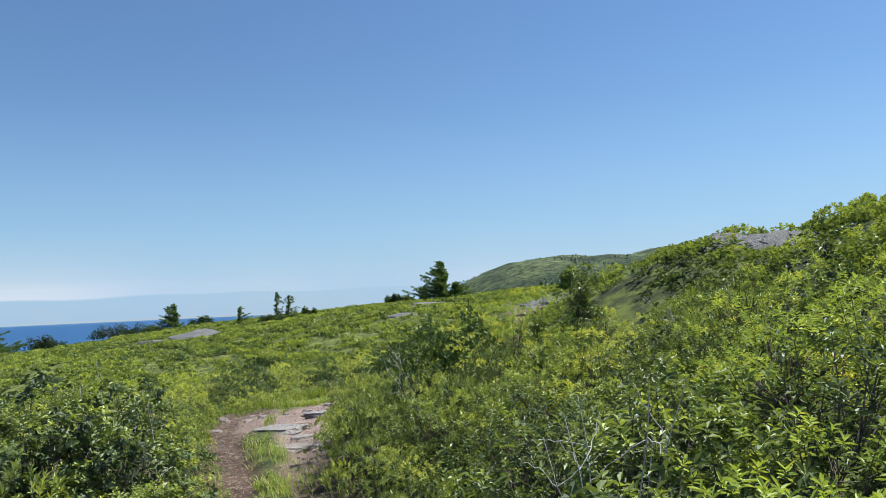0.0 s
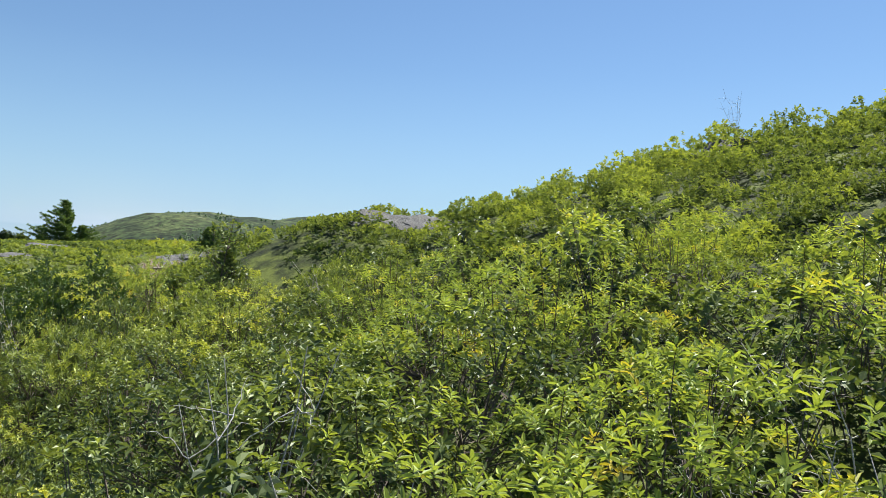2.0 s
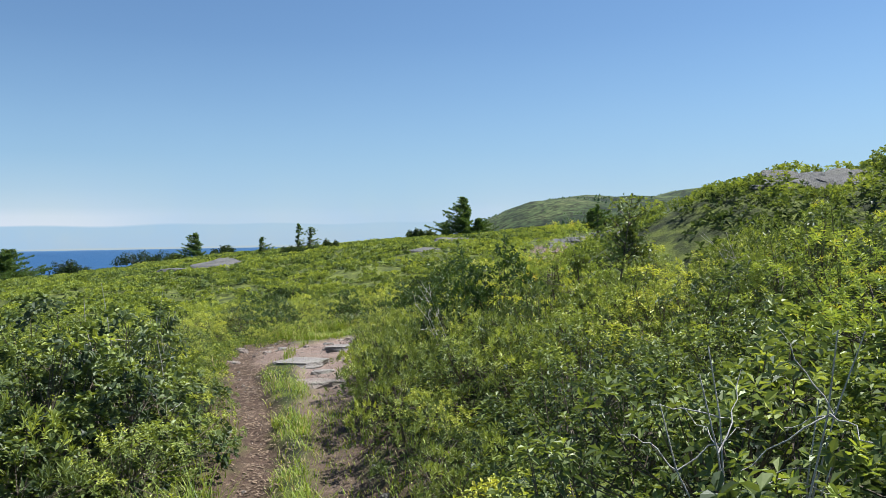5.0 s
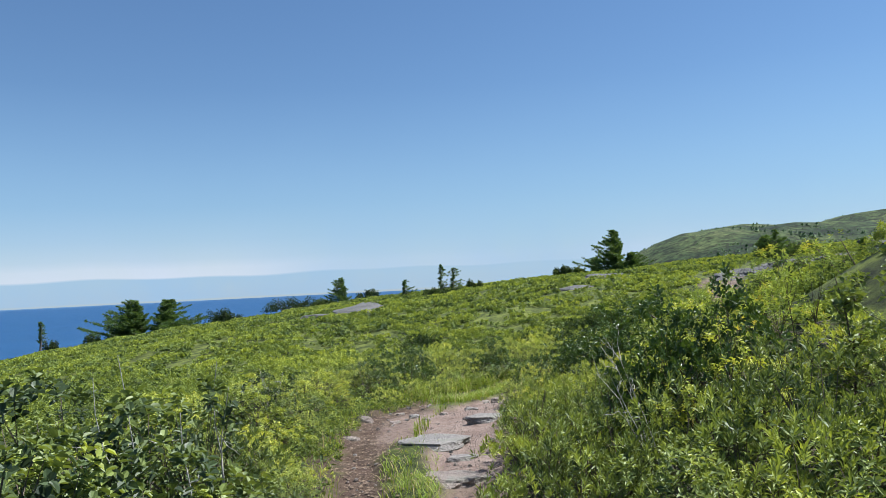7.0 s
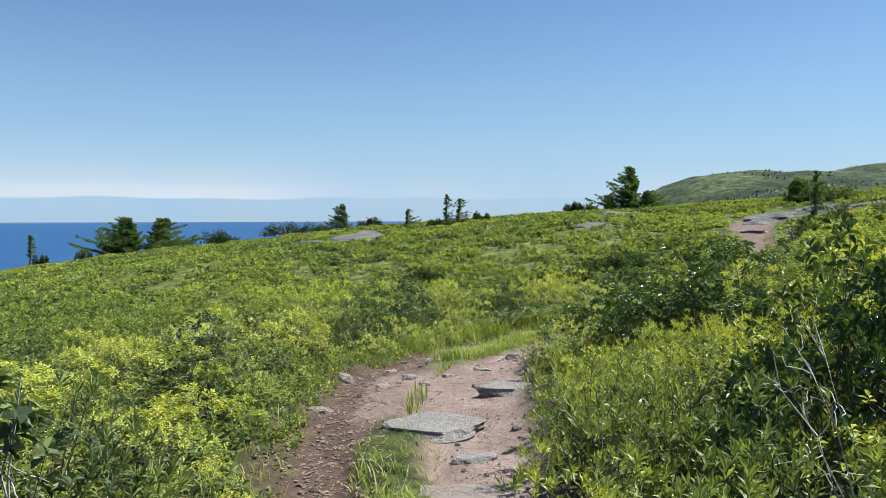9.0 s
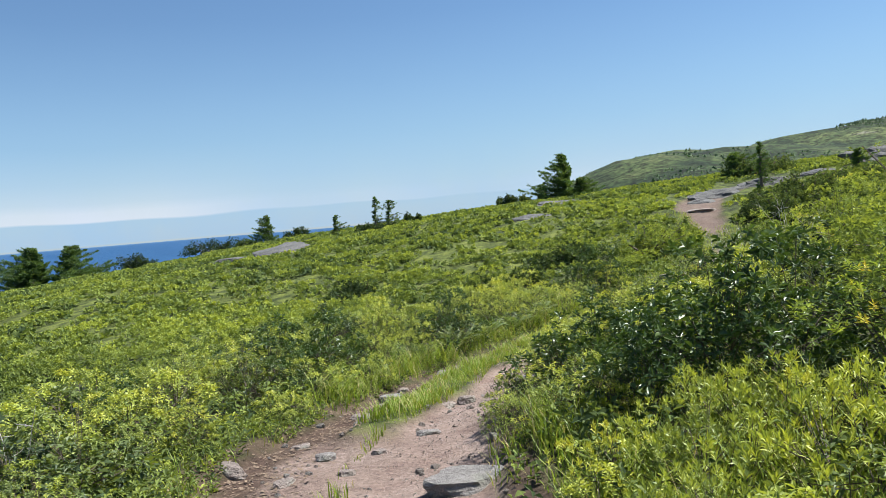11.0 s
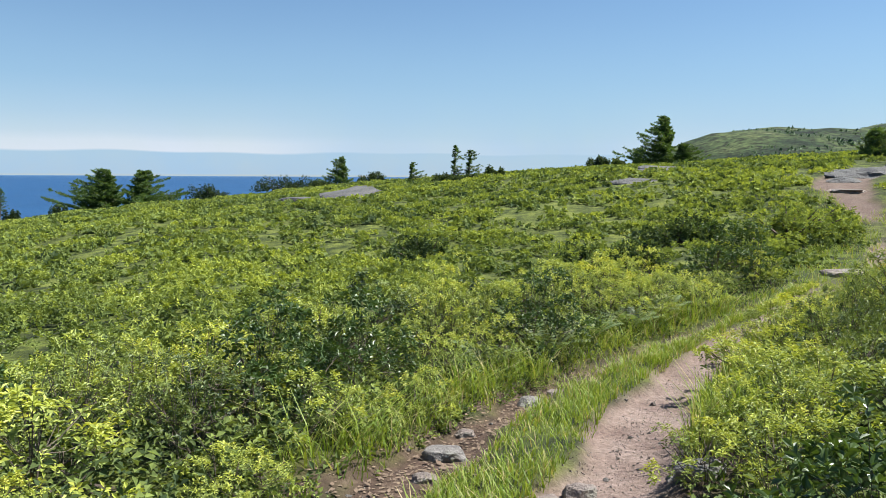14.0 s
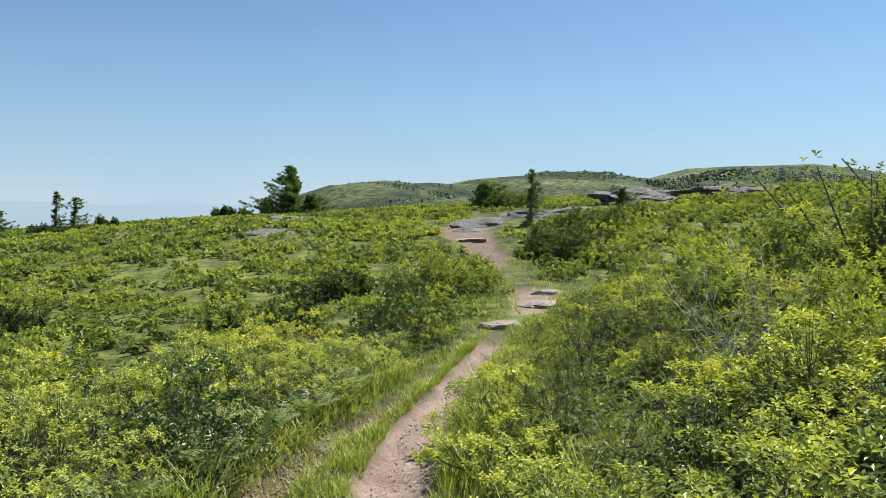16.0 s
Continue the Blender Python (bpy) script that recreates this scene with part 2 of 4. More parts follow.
def leaves(tips, axes, k, length, width, tone, rg, polar=(30, 85), gap=0.05, droop=0.15, fold=0.25, oval=False):
    """k leaves round each twig tip: folded blades. Returns verts, quads, tone."""
    n = len(tips)
    a = unit(axes)
    b = unit(np.cross(a, rg.normal(size=(n, 3))))
    c = np.cross(a, b)
    j = np.tile(np.arange(k), n)
    i = np.repeat(np.arange(n), k)
    phi = j * 2.4 + rg.uniform(0, 1.2, n * k)
    th = np.radians(polar[0] + (polar[1] - polar[0]) * ((j + rg.uniform(0, 1, n * k)) / k))
    d = a[i] * np.cos(th)[:, None] + (b[i] * np.cos(phi)[:, None] + c[i] * np.sin(phi)[:, None]) * np.sin(th)[:, None]
    lens = (np.broadcast_to(length, (n,))[i] * rg.uniform(0.65, 1.15, n * k))[:, None]
    wid = (np.broadcast_to(width, (n,))[i] * rg.uniform(0.75, 1.15, n * k))[:, None]
    base = tips[i] - a[i] * (gap * j / k)[:, None]
    s = unit(np.cross(d, a[i] + rg.normal(0, 0.25, (n * k, 3))))
    nn = np.cross(s, d)
    if oval:
        up = np.array([0, 0, 1.0])
        v = np.empty((n * k, 6, 3), np.float32)
        v[:, 0] = base
        v[:, 1] = base + d * lens * 0.3 + s * wid * 0.46 + nn * wid * fold
        v[:, 2] = base + d * lens * 0.72 + s * wid * 0.36 + nn * wid * fold - up * lens * droop * 0.4
        v[:, 3] = base + d * lens - up * lens * droop
        v[:, 4] = base + d * lens * 0.72 - s * wid * 0.36 + nn * wid * fold - up * lens * droop * 0.4
        v[:, 5] = base + d * lens * 0.3 - s * wid * 0.46 + nn * wid * fold
        m = (np.arange(n * k) * 6)[:, None]
        t = np.repeat(np.broadcast_to(tone, (n,))[i] + rg.normal(0, 0.045, n * k), 6)
        return v.reshape(-1, 3), np.concatenate([m + [0, 1, 2, 3], m + [0, 3, 4, 5]]).astype(np.int32), t
    v = np.empty((n * k, 4, 3), np.float32)
    v[:, 0] = base
    v[:, 1] = base + d * lens * 0.48 + s * wid * 0.5 + nn * wid * fold
    v[:, 2] = base + d * lens - np.array([0, 0, 1]) * lens * droop
    v[:, 3] = base + d * lens * 0.48 - s * wid * 0.5 + nn * wid * fold
    q = np.arange(n * k * 4, dtype=np.int32).reshape(-1, 4)
    t = np.repeat(np.broadcast_to(tone, (n,))[i] + rg.normal(0, 0.045, n * k), 4)
    return v.reshape(-1, 3), q, t


def joined(parts):
    vs, fs, ts, off = [], [], [], 0
    for v, f, t in parts:
        vs.append(v), fs.append(f + off), ts.append(t)
        off += len(v)
    return np.concatenate(vs), np.concatenate(fs), np.concatenate(ts)


def tubes(paths, radii, sides=3):
    """Tapered stems along polylines of equal length: paths (n, m, 3), radii (n, m)."""
    paths, radii = np.asarray(paths, float), np.asarray(radii, float)
    n, m, _ = paths.shape
    d = unit(np.gradient(paths, axis=1))
    ref = np.where(np.abs(d[..., 2:3]) > 0.9, np.array([1.0, 0, 0]), np.array([0, 0, 1.0]))
    b = unit(np.cross(d, ref))
    c = np.cross(d, b)
    ang = np.arange(sides) * 2 * np.pi / sides
    v = paths[:, :, None] + radii[:, :, None, None] * (b[:, :, None] * np.cos(ang)[:, None] + c[:, :, None] * np.sin(ang)[:, None])
    idx = np.arange(n * m * sides).reshape(n, m, sides)
    nx = np.roll(idx, -1, axis=2)
    f = np.stack([idx[:, :-1], nx[:, :-1], nx[:, 1:], idx[:, 1:]], -1).reshape(-1, 4)
    return v.reshape(-1, 3), f


# ---- plan of the land ----
RIGHT_Y, RIGHT_X = [-6, 0, 3, 5.2, 6.8, 8.1, 11, 12.5, 14, 15.3, 17.5, 20.2, 21.5, 22.5, 23.6, 25, 27, 28.4, 31, 33, 36], [1.0, 0.05, -0.45, -0.8, -1.2, -1.45, -2.0, -2.1, -1.86, -1.7, -0.98, 0.45, 1.15, 1.85, 2.3, 2.6, 2.8, 2.9, 3.2, 3.9, 7.0]
RIGHT_W = [0.5, 0.5, 0.5, 0.5, 0.5, 0.55, 0.75, 0.65, 0.56, 0.56, 0.48, 0.42, 0.55, 0.7, 0.9, 0.6, 0.55, 0.8, 1.3, 1.5, 0.1]
LEFT_Y, LEFT_X = [-6, 0, 5.2, 6.8, 8.1, 9.6, 11.8, 14, 15.4, 17, 19, 21], [0.4, -0.6, -1.45, -1.8, -2.22, -2.72, -3.15, -2.85, -2.58, -1.85, -0.6, 0.6]
LEFT_W = [0.3, 0.3, 0.36, 0.38, 0.42, 0.5, 0.6, 0.45, 0.34, 0.3, 0.22, 0.1]
BASE_Y, BASE_Z = [-20, 0, 5, 9, 14, 17.5, 21, 24, 27, 31, 35, 45, 56, 90], [0.1, 0, -0.1, -0.2, -0.33, -0.33, -0.04, 0.03, 0.41, 1.08, 1.42, 1.5, 1.62, 1.65]

RAISE_Y, RAISE_Z = [5, 8, 9.5, 11, 12.4, 13.6, 14.5, 15.5, 18], [0, 0.15, 0.22, 0.27, 0.24, 0.17, 0.11, 0.06, 0]


def sstep(a, b, x):
    t = np.clip((x - a) / (b - a), 0, 1)
    return t * t * (3 - 2 * t)


def wob(x, y, s, seed):
    return np.sin(x * s + seed) * np.cos(y * s * 1.13 + seed * 1.7) + 0.5 * np.sin((x + 0.7 * y) * s * 2.3 + seed * 3.1) + 0.3 * np.sin((y - 0.5 * x) * s * 4.1 + seed)


def right_x(y):
    return np.interp(y, RIGHT_Y, RIGHT_X)


def left_x(y):
    return np.interp(y, LEFT_Y, LEFT_X)


def trail_masks(x, y):
    e = 0.05 * wob(x, y, 3.1, 1.0)
    r = 1 - sstep(-0.09, 0.06, np.abs(x - right_x(y)) - np.interp(y, RIGHT_Y, RIGHT_W) / 2 + e)
    l = (1 - sstep(-0.09, 0.06, np.abs(x - left_x(y)) - np.interp(y, LEFT_Y, LEFT_W) / 2 + e)) * (1 - 0.35 * sstep(15.8, 17.4, y)) * (1 - sstep(19, 20, y))
    wide = sstep(10.0, 10.6, y) * (1 - sstep(12.0, 12.6, y)) * sstep(0, 0.1, x - left_x(y)) * sstep(0, 0.1, right_x(y) - x)
    r = np.maximum(r, wide * 0.9) * (1 - sstep(33, 34.5, y)) * (1 - 0.9 * sstep(19.8, 21, y) * (1 - sstep(26.2, 27.2, y)) + 0.75 * sstep(21.9, 22.5, y) * (1 - sstep(24.2, 25.0, y)))
    return r, l


def ground_z(x, y):
    x, y = np.asarray(x, float), np.asarray(y, float)
    xq = right_x(np.minimum(y, 33)) * (1 - sstep(33, 42, y))
    u = x - xq
    z = np.interp(y, BASE_Y, BASE_Z)
    for dy in (-1.5, 1.5):
        z = z + np.interp(y + dy, BASE_Y, BASE_Z)
    z = z / 3
    z = z + np.interp(y, RAISE_Y, RAISE_Z) * (1 - sstep(0.4, 3.0, u)) * sstep(-11, -3, u)
    ul = np.minimum(u, 0)
    z = z + 0.045 * ul - 0.0012 * np.maximum(ul, -60) ** 2
    z = z - 0.34 * np.exp(-((y - 38) / 13) ** 2) * sstep(4, 12, -u)
    ur = np.clip(u, 0, 30)
    z = z + ur * (0.04 + 0.025 * sstep(16, 24, y)) * sstep(0.2, 1.5, ur)
    rise = np.exp(-0.5 * ((y - 9.0) / np.where(y > 9.0, 8.6, 11.0)) ** 2) * (1 - sstep(14.5, 22, y))
    z = z + 4.55 * rise * np.maximum(0, np.exp(-0.5 * ((x - 14.2) / 7.35) ** 2) - np.exp(-0.5 * ((xq - 14.2) / 7.35) ** 2)) * (x > xq)
    z = z + 0.22 * sstep(0.1, 0.9, u - 0.25) * (1 - sstep(3, 7, y)) * sstep(-9, -4, y)
    z = z + 1.0 * np.exp(-0.5 * ((x - 3.7) / 1.75) ** 2 - 0.5 * ((y - 13.0) / 1.75) ** 2)
    z = z + 0.05 * wob(x, y, 0.55, 2.0) * sstep(1, 4, np.abs(u)) + 0.10 * wob(x, y, 0.17, 4.0) * sstep(6, 14, np.abs(u))
    # falling away to the sea
    drop = np.maximum(0, y - 60 - 0.12 * np.maximum(x, 0)) ** 2 * 0.006 + np.maximum(0, -x - 42) ** 2 * 0.006 + np.maximum(0, -y - 30) ** 2 * 0.004
    land = sstep(-70, 0, x - 0.02 * y)
    z = z - np.minimum(drop, 48 - 36 * land)
    # far hills
    def hill(cx, cy, h, wx, wy, p):
        return h * np.exp(-np.abs((x - cx) / np.where(x < cx, wx[0], wx[1])) ** p - np.abs((y - cy) / wy) ** 2)
    far = hill(50, 280, 24.2, (60, 75), 90, 3.4)
    far = np.maximum(far, hill(142, 352, 33.6, (115, 130), 110, 2.2))
    far = np.maximum(far, hill(270, 383, 43.5, (115, 120), 130, 2.6))
    far = far * (1 + 0.03 * wob(x, y, 0.04, 1.0) + 0.02 * wob(x, y, 0.13, 2.0) + 0.008 * wob(x, y, 0.4, 5.0))
    z = z + far
    r, l = trail_masks(x, y)
    z = z - 0.07 * np.maximum(r, l) + 0.012 * wob(x, y, 5.0, 3.0) * np.maximum(r, l)
    return z


def edge_soil(x, y):
    """Bare soil and litter under the first plants beside the trail."""
    out = np.maximum(x - right_x(y) - np.interp(y, RIGHT_Y, RIGHT_W) / 2, left_x(y) - np.interp(y, LEFT_Y, LEFT_W) / 2 - x)
    return 0.85 * (1 - sstep(0.02, 0.38, out + 0.1 * wob(x, y, 2.2, 4.0))) * (out > 0) * (1 - sstep(15, 18.5, y))


def spaced(parts):
    out = []
    for a, b, n in parts:
        out += list(np.linspace(a, b, n, endpoint=False))
    return np.array(out)


def grown(start, end, first, ratio):
    out, p, s = [], start, first
    while p < end:
        p += s
        s *= ratio
        out.append(p)
    return np.array(out)


gx = np.concatenate([-grown(5.5, 4900, 0.15, 1.17)[::-1], spaced([(-5.5, -3.8, 14), (-3.8, 2.2, 75), (2.2, 6, 20)]), grown(6, 4900, 0.2, 1.12)])
gy = np.concatenate([-grown(3, 4900, 0.2, 1.2)[::-1], spaced([(-3, 4, 40), (4, 19, 170), (19, 36, 80)]), grown(36, 4900, 0.25, 1.09)])
X, Y = np.meshgrid(gx, gy)
Z = ground_z(X, Y)
mr, ml = trail_masks(X, Y)
ids = np.arange(X.size).reshape(X.shape)
quads = np.stack([ids[:-1, :-1], ids[:-1, 1:], ids[1:, 1:], ids[1:, :-1]], -1).reshape(-1, 4)
ground = new("ground", mesh_from("ground", np.stack([X, Y, Z], -1).reshape(-1, 3), quads, GROUND, True, trail=(mr * (0.12 + 0.88 * sstep(7.3, 9.3, Y + 0.5 * wob(X, Y, 2.0, 3.0))) * (1 - 0.5 * sstep(25, 27, Y))).ravel(), rut=np.maximum(np.maximum(ml * 0.95, mr * 0.9 * (1 - sstep(18, 20, Y) * (1 - sstep(25, 27, Y)))), edge_soil(X, Y)).ravel(), turf=(sstep(15, 26, Y) * sstep(0.5, 4, np.abs(X - right_x(Y)))).ravel(), far=sstep(60, 110, np.hypot(X, Y)).ravel()))
tagged(ground, "rolling headland of peat and moss with a worn gravel trail", "ground", kind="structure")

SEA_Z = -30.0
sx_ = np.concatenate([-grown(0, 4900, 20, 1.3)[::-1], [0], grown(0, 4900, 20, 1.3)])
sy_ = sx_
X, Y = np.meshgrid(sx_, sy_)
ids = np.arange(X.size).reshape(X.shape)
quads = np.stack([ids[:-1, :-1], ids[:-1, 1:], ids[1:, 1:], ids[1:, :-1]], -1).reshape(-1, 4)
water = new("water", mesh_from("water", np.stack([X, Y, np.full_like(X, SEA_Z)], -1).reshape(-1, 3), quads, SEA, True))
tagged(water, "calm deep blue sea out to the horizon", "sea", kind="structure")

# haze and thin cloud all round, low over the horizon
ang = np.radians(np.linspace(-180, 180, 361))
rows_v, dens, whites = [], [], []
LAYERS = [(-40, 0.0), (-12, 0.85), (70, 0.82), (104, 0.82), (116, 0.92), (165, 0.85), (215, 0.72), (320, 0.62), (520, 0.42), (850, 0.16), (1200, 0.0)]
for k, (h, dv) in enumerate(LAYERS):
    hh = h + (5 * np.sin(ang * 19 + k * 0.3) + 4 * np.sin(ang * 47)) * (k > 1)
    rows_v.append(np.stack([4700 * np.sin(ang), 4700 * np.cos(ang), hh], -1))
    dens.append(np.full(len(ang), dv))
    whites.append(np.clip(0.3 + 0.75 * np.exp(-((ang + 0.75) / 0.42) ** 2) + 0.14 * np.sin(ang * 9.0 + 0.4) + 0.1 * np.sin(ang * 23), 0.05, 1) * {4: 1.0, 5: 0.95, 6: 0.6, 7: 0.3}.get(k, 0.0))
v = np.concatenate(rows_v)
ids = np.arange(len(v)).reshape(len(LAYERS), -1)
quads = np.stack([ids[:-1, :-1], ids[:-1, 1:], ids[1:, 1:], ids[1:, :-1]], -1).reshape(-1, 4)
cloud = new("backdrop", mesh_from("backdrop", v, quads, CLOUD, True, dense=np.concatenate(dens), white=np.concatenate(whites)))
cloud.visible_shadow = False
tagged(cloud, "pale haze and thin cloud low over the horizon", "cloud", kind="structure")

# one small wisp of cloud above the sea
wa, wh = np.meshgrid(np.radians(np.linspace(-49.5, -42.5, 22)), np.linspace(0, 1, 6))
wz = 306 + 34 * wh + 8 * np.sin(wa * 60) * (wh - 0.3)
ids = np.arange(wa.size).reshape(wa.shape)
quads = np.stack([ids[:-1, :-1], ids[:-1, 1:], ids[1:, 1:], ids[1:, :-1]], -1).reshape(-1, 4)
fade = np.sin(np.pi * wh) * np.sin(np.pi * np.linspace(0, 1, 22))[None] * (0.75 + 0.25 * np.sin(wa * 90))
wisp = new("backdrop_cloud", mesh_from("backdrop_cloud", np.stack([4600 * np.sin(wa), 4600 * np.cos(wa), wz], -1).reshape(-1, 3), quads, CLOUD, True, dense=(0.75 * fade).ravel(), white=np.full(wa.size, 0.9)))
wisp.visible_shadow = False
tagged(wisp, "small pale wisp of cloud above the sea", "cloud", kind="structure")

# ---- rocks ----


def rock_mesh(name, size, mat, seed, sub=3, rough=0.22, flat=0.0):
    bm = bmesh.new()
    bmesh.ops.create_icosphere(bm, subdivisions=sub, radius=1.0)
    off = Vector((seed * 3.7, seed * 1.9, seed * 5.3))
    rg = random.Random(seed)
    cuts = [(Vector((rg.uniform(-1, 1), rg.uniform(-1, 1), rg.uniform(-0.2, 1))).normalized(), rg.uniform(0.55, 0.85)) for _ in range(7)]
    for w in bm.verts:
        p = w.co.copy()
        for nrm, lim in cuts:
            over = p.dot(nrm) - lim
            if over > 0:
                p -= nrm * over * 0.85
        p *= 1 + rough * noise.fractal(p * 1.6 + off, 0.9, 2.1, 4)
        if flat and p.z > flat:
            p.z = flat + (p.z - flat) * 0.15
        w.co = Vector((p.x * size[0], p.y * size[1], p.z * size[2]))
    me = bpy.data.meshes.new(name)
    bm.to_mesh(me)
    bm.free()
    me.materials.append(mat)
    return me


def rock(name, x, y, size, mat, seed, label, turn=0.0, sink=0.35, sub=3, group="", flat=0.0, tilt=(0, 0), lift=0.0):
    ob = new(name, rock_mesh(name, size, mat, seed, sub, 0.4 if size[0] > 0.6 else 0.22, flat))
    ob.matrix_world = pose(x, y, float(ground_z(x, y)) + size[2] * (1 - 2 * sink) * 0.6 + lift, tilt[0], tilt[1], turn)
    return tagged(ob, label, "rock", group)

rock("rock_outcrop", -12.45, 38.9, (1.25, 1.5, 0.34), ROCK, 1, "low grey rock outcrop bare among the heath", 12, lift=0.07, tilt=(12, -3), sub=4, flat=0.45)
rock("rock_outcrop", -14.2, 38.0, (0.8, 0.6, 0.45), ROCK, 2, "small grey rock outcrop in the heath", 60, flat=0.3)
rock("rock_outcrop", -0.4, 39.0, (1.2, 1.3, 0.26), ROCK, 3, "flat grey rock showing through the heath", 10, lift=-0.1, tilt=(6, 2), sub=4, flat=0.3)
rock("rock_outcrop", -1.7, 33.2, (0.8, 0.7, 0.2), ROCK, 4, "flat grey rock showing through the heath", -20, lift=-0.06, tilt=(9, 0), flat=0.3)
rock("rock_slab", 4.7, 33.2, (1.5, 1.3, 0.32), ROCK, 5, "broad bare grey bedrock slab beside the trail", 15, sink=0.5, sub=4, tilt=(7, 0), lift=-0.16)
rock("rock_slab", 6.3, 33.9, (1.6, 1.0, 0.34), ROCK, 15, "bare grey bedrock slab beside the trail", -25, sink=0.5, sub=4, tilt=(7, 3), lift=-0.18)
rock("rock_slab", 7.9, 35.2, (1.9, 1.2, 0.36), ROCK, 6, "broad bare grey bedrock slab above the trail", -10, sink=0.45, sub=4, tilt=(6, 0), lift=-0.2)
rock("rock_slab", 10.9, 36.6, (1.8, 1.1, 0.42), ROCK, 7, "broad bare grey bedrock slab among shrubs", 5, sink=0.42, sub=4, tilt=(6, 0))
rock("rock_slab", 3.5, 31.9, (0.5, 0.4, 0.12), ROCK, 16, "worn pinkish bedrock showing in the trail", 35, sink=0.45, tilt=(10, 0))
rock("rock_slab", 15.7, 41.5, (3.0, 1.6, 0.7), ROCK, 8, "long bare grey bedrock ridge on the rise", 0, sub=4, flat=0.3, lift=-0.15)
rock("rock_slab", 12.6, 39.6, (1.9, 1.1, 0.5), ROCK, 18, "long bare grey bedrock ledge on the rise", 12, sub=4, flat=0.3, tilt=(5, 0), lift=-0.15)
rock("rock_slab", 18.6, 42.3, (2.2, 1.2, 0.6), ROCK, 19, "long bare grey bedrock ledge on the rise", -8, sub=4, flat=0.3)
rock("rock_slab", 3.1, 30.2, (0.45, 0.4, 0.1), PINK, 9, "worn pinkish bedrock step in the trail", 0, flat=0.3)
rock("rock_outcrop", 4.65, 11.95, (0.62, 0.62, 0.16), ROCK, 11, "weathered grey outcrop on the shrubby slope", 10, sink=0.5, lift=0.02, tilt=(18, -8), sub=4, flat=0.3)
rock("rock_outcrop", 4.95, 11.15, (0.62, 0.42, 0.13), ROCK, 12, "weathered grey outcrop on the shrubby slope", 20, sink=0.5, lift=0.04, tilt=(18, -8), sub=4, flat=0.4)
rock("rock_outcrop", 10.0, 9.8, (0.9, 0.6, 0.6), ROCK, 13, "dark grey outcrop under the crest of the slope", 40, sink=0.5, lift=-0.25, sub=4)

# ---- heath as one mass where the shrubs cannot be counted ----


def trail_gap(x, y):
    """Metres outside the trail's edges."""
    return np.maximum(x - right_x(y) - np.interp(y, RIGHT_Y, RIGHT_W) / 2, np.where(y < 20, left_x(y) - np.interp(y, LEFT_Y, LEFT_W) / 2, right_x(y) - np.interp(y, RIGHT_Y, RIGHT_W) / 2) - x)


BARE = [(-12.45, 38.3, 1.7), (-14.1, 37.7, 0.95), (-0.4, 38.5, 1.5), (-1.7, 32.9, 0.9), (4.7, 33.2, 1.4), (6.3, 33.9, 1.3), (7.9, 35.2, 1.6), (10.9, 36.6, 1.5), (15.7, 40.9, 2.6), (12.6, 39.2, 1.7), (18.6, 41.6, 1.9), (4.7, 11.85, 0.5), (4.95, 11.1, 0.42), (10.0, 9.8, 0.35), (9.7, 9.5, 0.3)]


def clear_of_rocks(x, y):
    ok = np.ones(len(x), bool)
    for rx, ry, r in BARE:
        ok &= np.hypot(x - rx, y - ry) > r
    return ok


def near_zone(x, y):
    g = trail_gap(x, y)
    return (y < 20.5) & (y > -0.4) & (g < np.where((y < 9) & (x > 0), 4.0, 2.6))


def dome_heath(centre, a0, a1, r0, r1, height, tone_mid, spread, cover, rg, leaf=0.05, dens=1.1, grow=0.0027, polar=(30, 85)):
    """Low shrubs over a fan of land; leaves grow coarser with distance."""
    out = []
    r = r0
    while r < r1:
        s = 0.66 + 0.012 * r
        n = int(radians(a1 - a0) * r * s / (s * s) * dens)
        az = np.radians(rg.uniform(a0, a1, n))
        rr = r + rg.uniform(0, s, n)
        x, y = centre[0] + rr * np.sin(az), centre[1] + rr * np.cos(az)
        ok = ~near_zone(x, y) & (trail_gap(x, y) > 0.35) & clear_of_rocks(x, y) & (np.hypot(x, y) < 66)
        x, y = x[ok], y[ok]
        m = len(x)
        if m:
            big = np.clip(0.9 + 0.25 * wob(x, y, 0.5, 6.0), 0.6, 1.4)
            h = height(x, y) * np.minimum(big * rg.uniform(0.45, 1.4, m), 1.25)
            rad = s * rg.uniform(0.32, 0.5, m)
            length = leaf + grow * min(r, 26) + 0.0012 * max(r - 26, 0)
            wide = 0.42 + 0.32 * float(sstep(7, 22, r))
            per = max(6, int(cover * np.pi * s * s * 0.5 / (length * length * wide * 0.667) / 6))
            i = np.repeat(np.arange(m), per)
            q = np.sqrt(rg.uniform(0, 1, m * per))
            ph = rg.uniform(0, 2 * np.pi, m * per)
            tx, ty = x[i] + rad[i] * q * np.cos(ph), y[i] + rad[i] * q * np.sin(ph)
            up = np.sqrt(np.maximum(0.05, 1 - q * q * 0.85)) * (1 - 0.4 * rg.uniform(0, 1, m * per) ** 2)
            tz = ground_z(tx, ty) + h[i] * up
            ax = np.stack([np.cos(ph) * q * 0.8, np.sin(ph) * q * 0.8, np.full(m * per, 0.8)], -1) + rg.normal(0, 0.2, (m * per, 3))
            # shading put into the leaf tone: dome tops lighter, low leaves darker
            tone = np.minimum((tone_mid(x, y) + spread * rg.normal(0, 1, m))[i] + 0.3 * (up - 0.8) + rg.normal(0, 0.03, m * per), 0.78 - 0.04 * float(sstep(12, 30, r)))
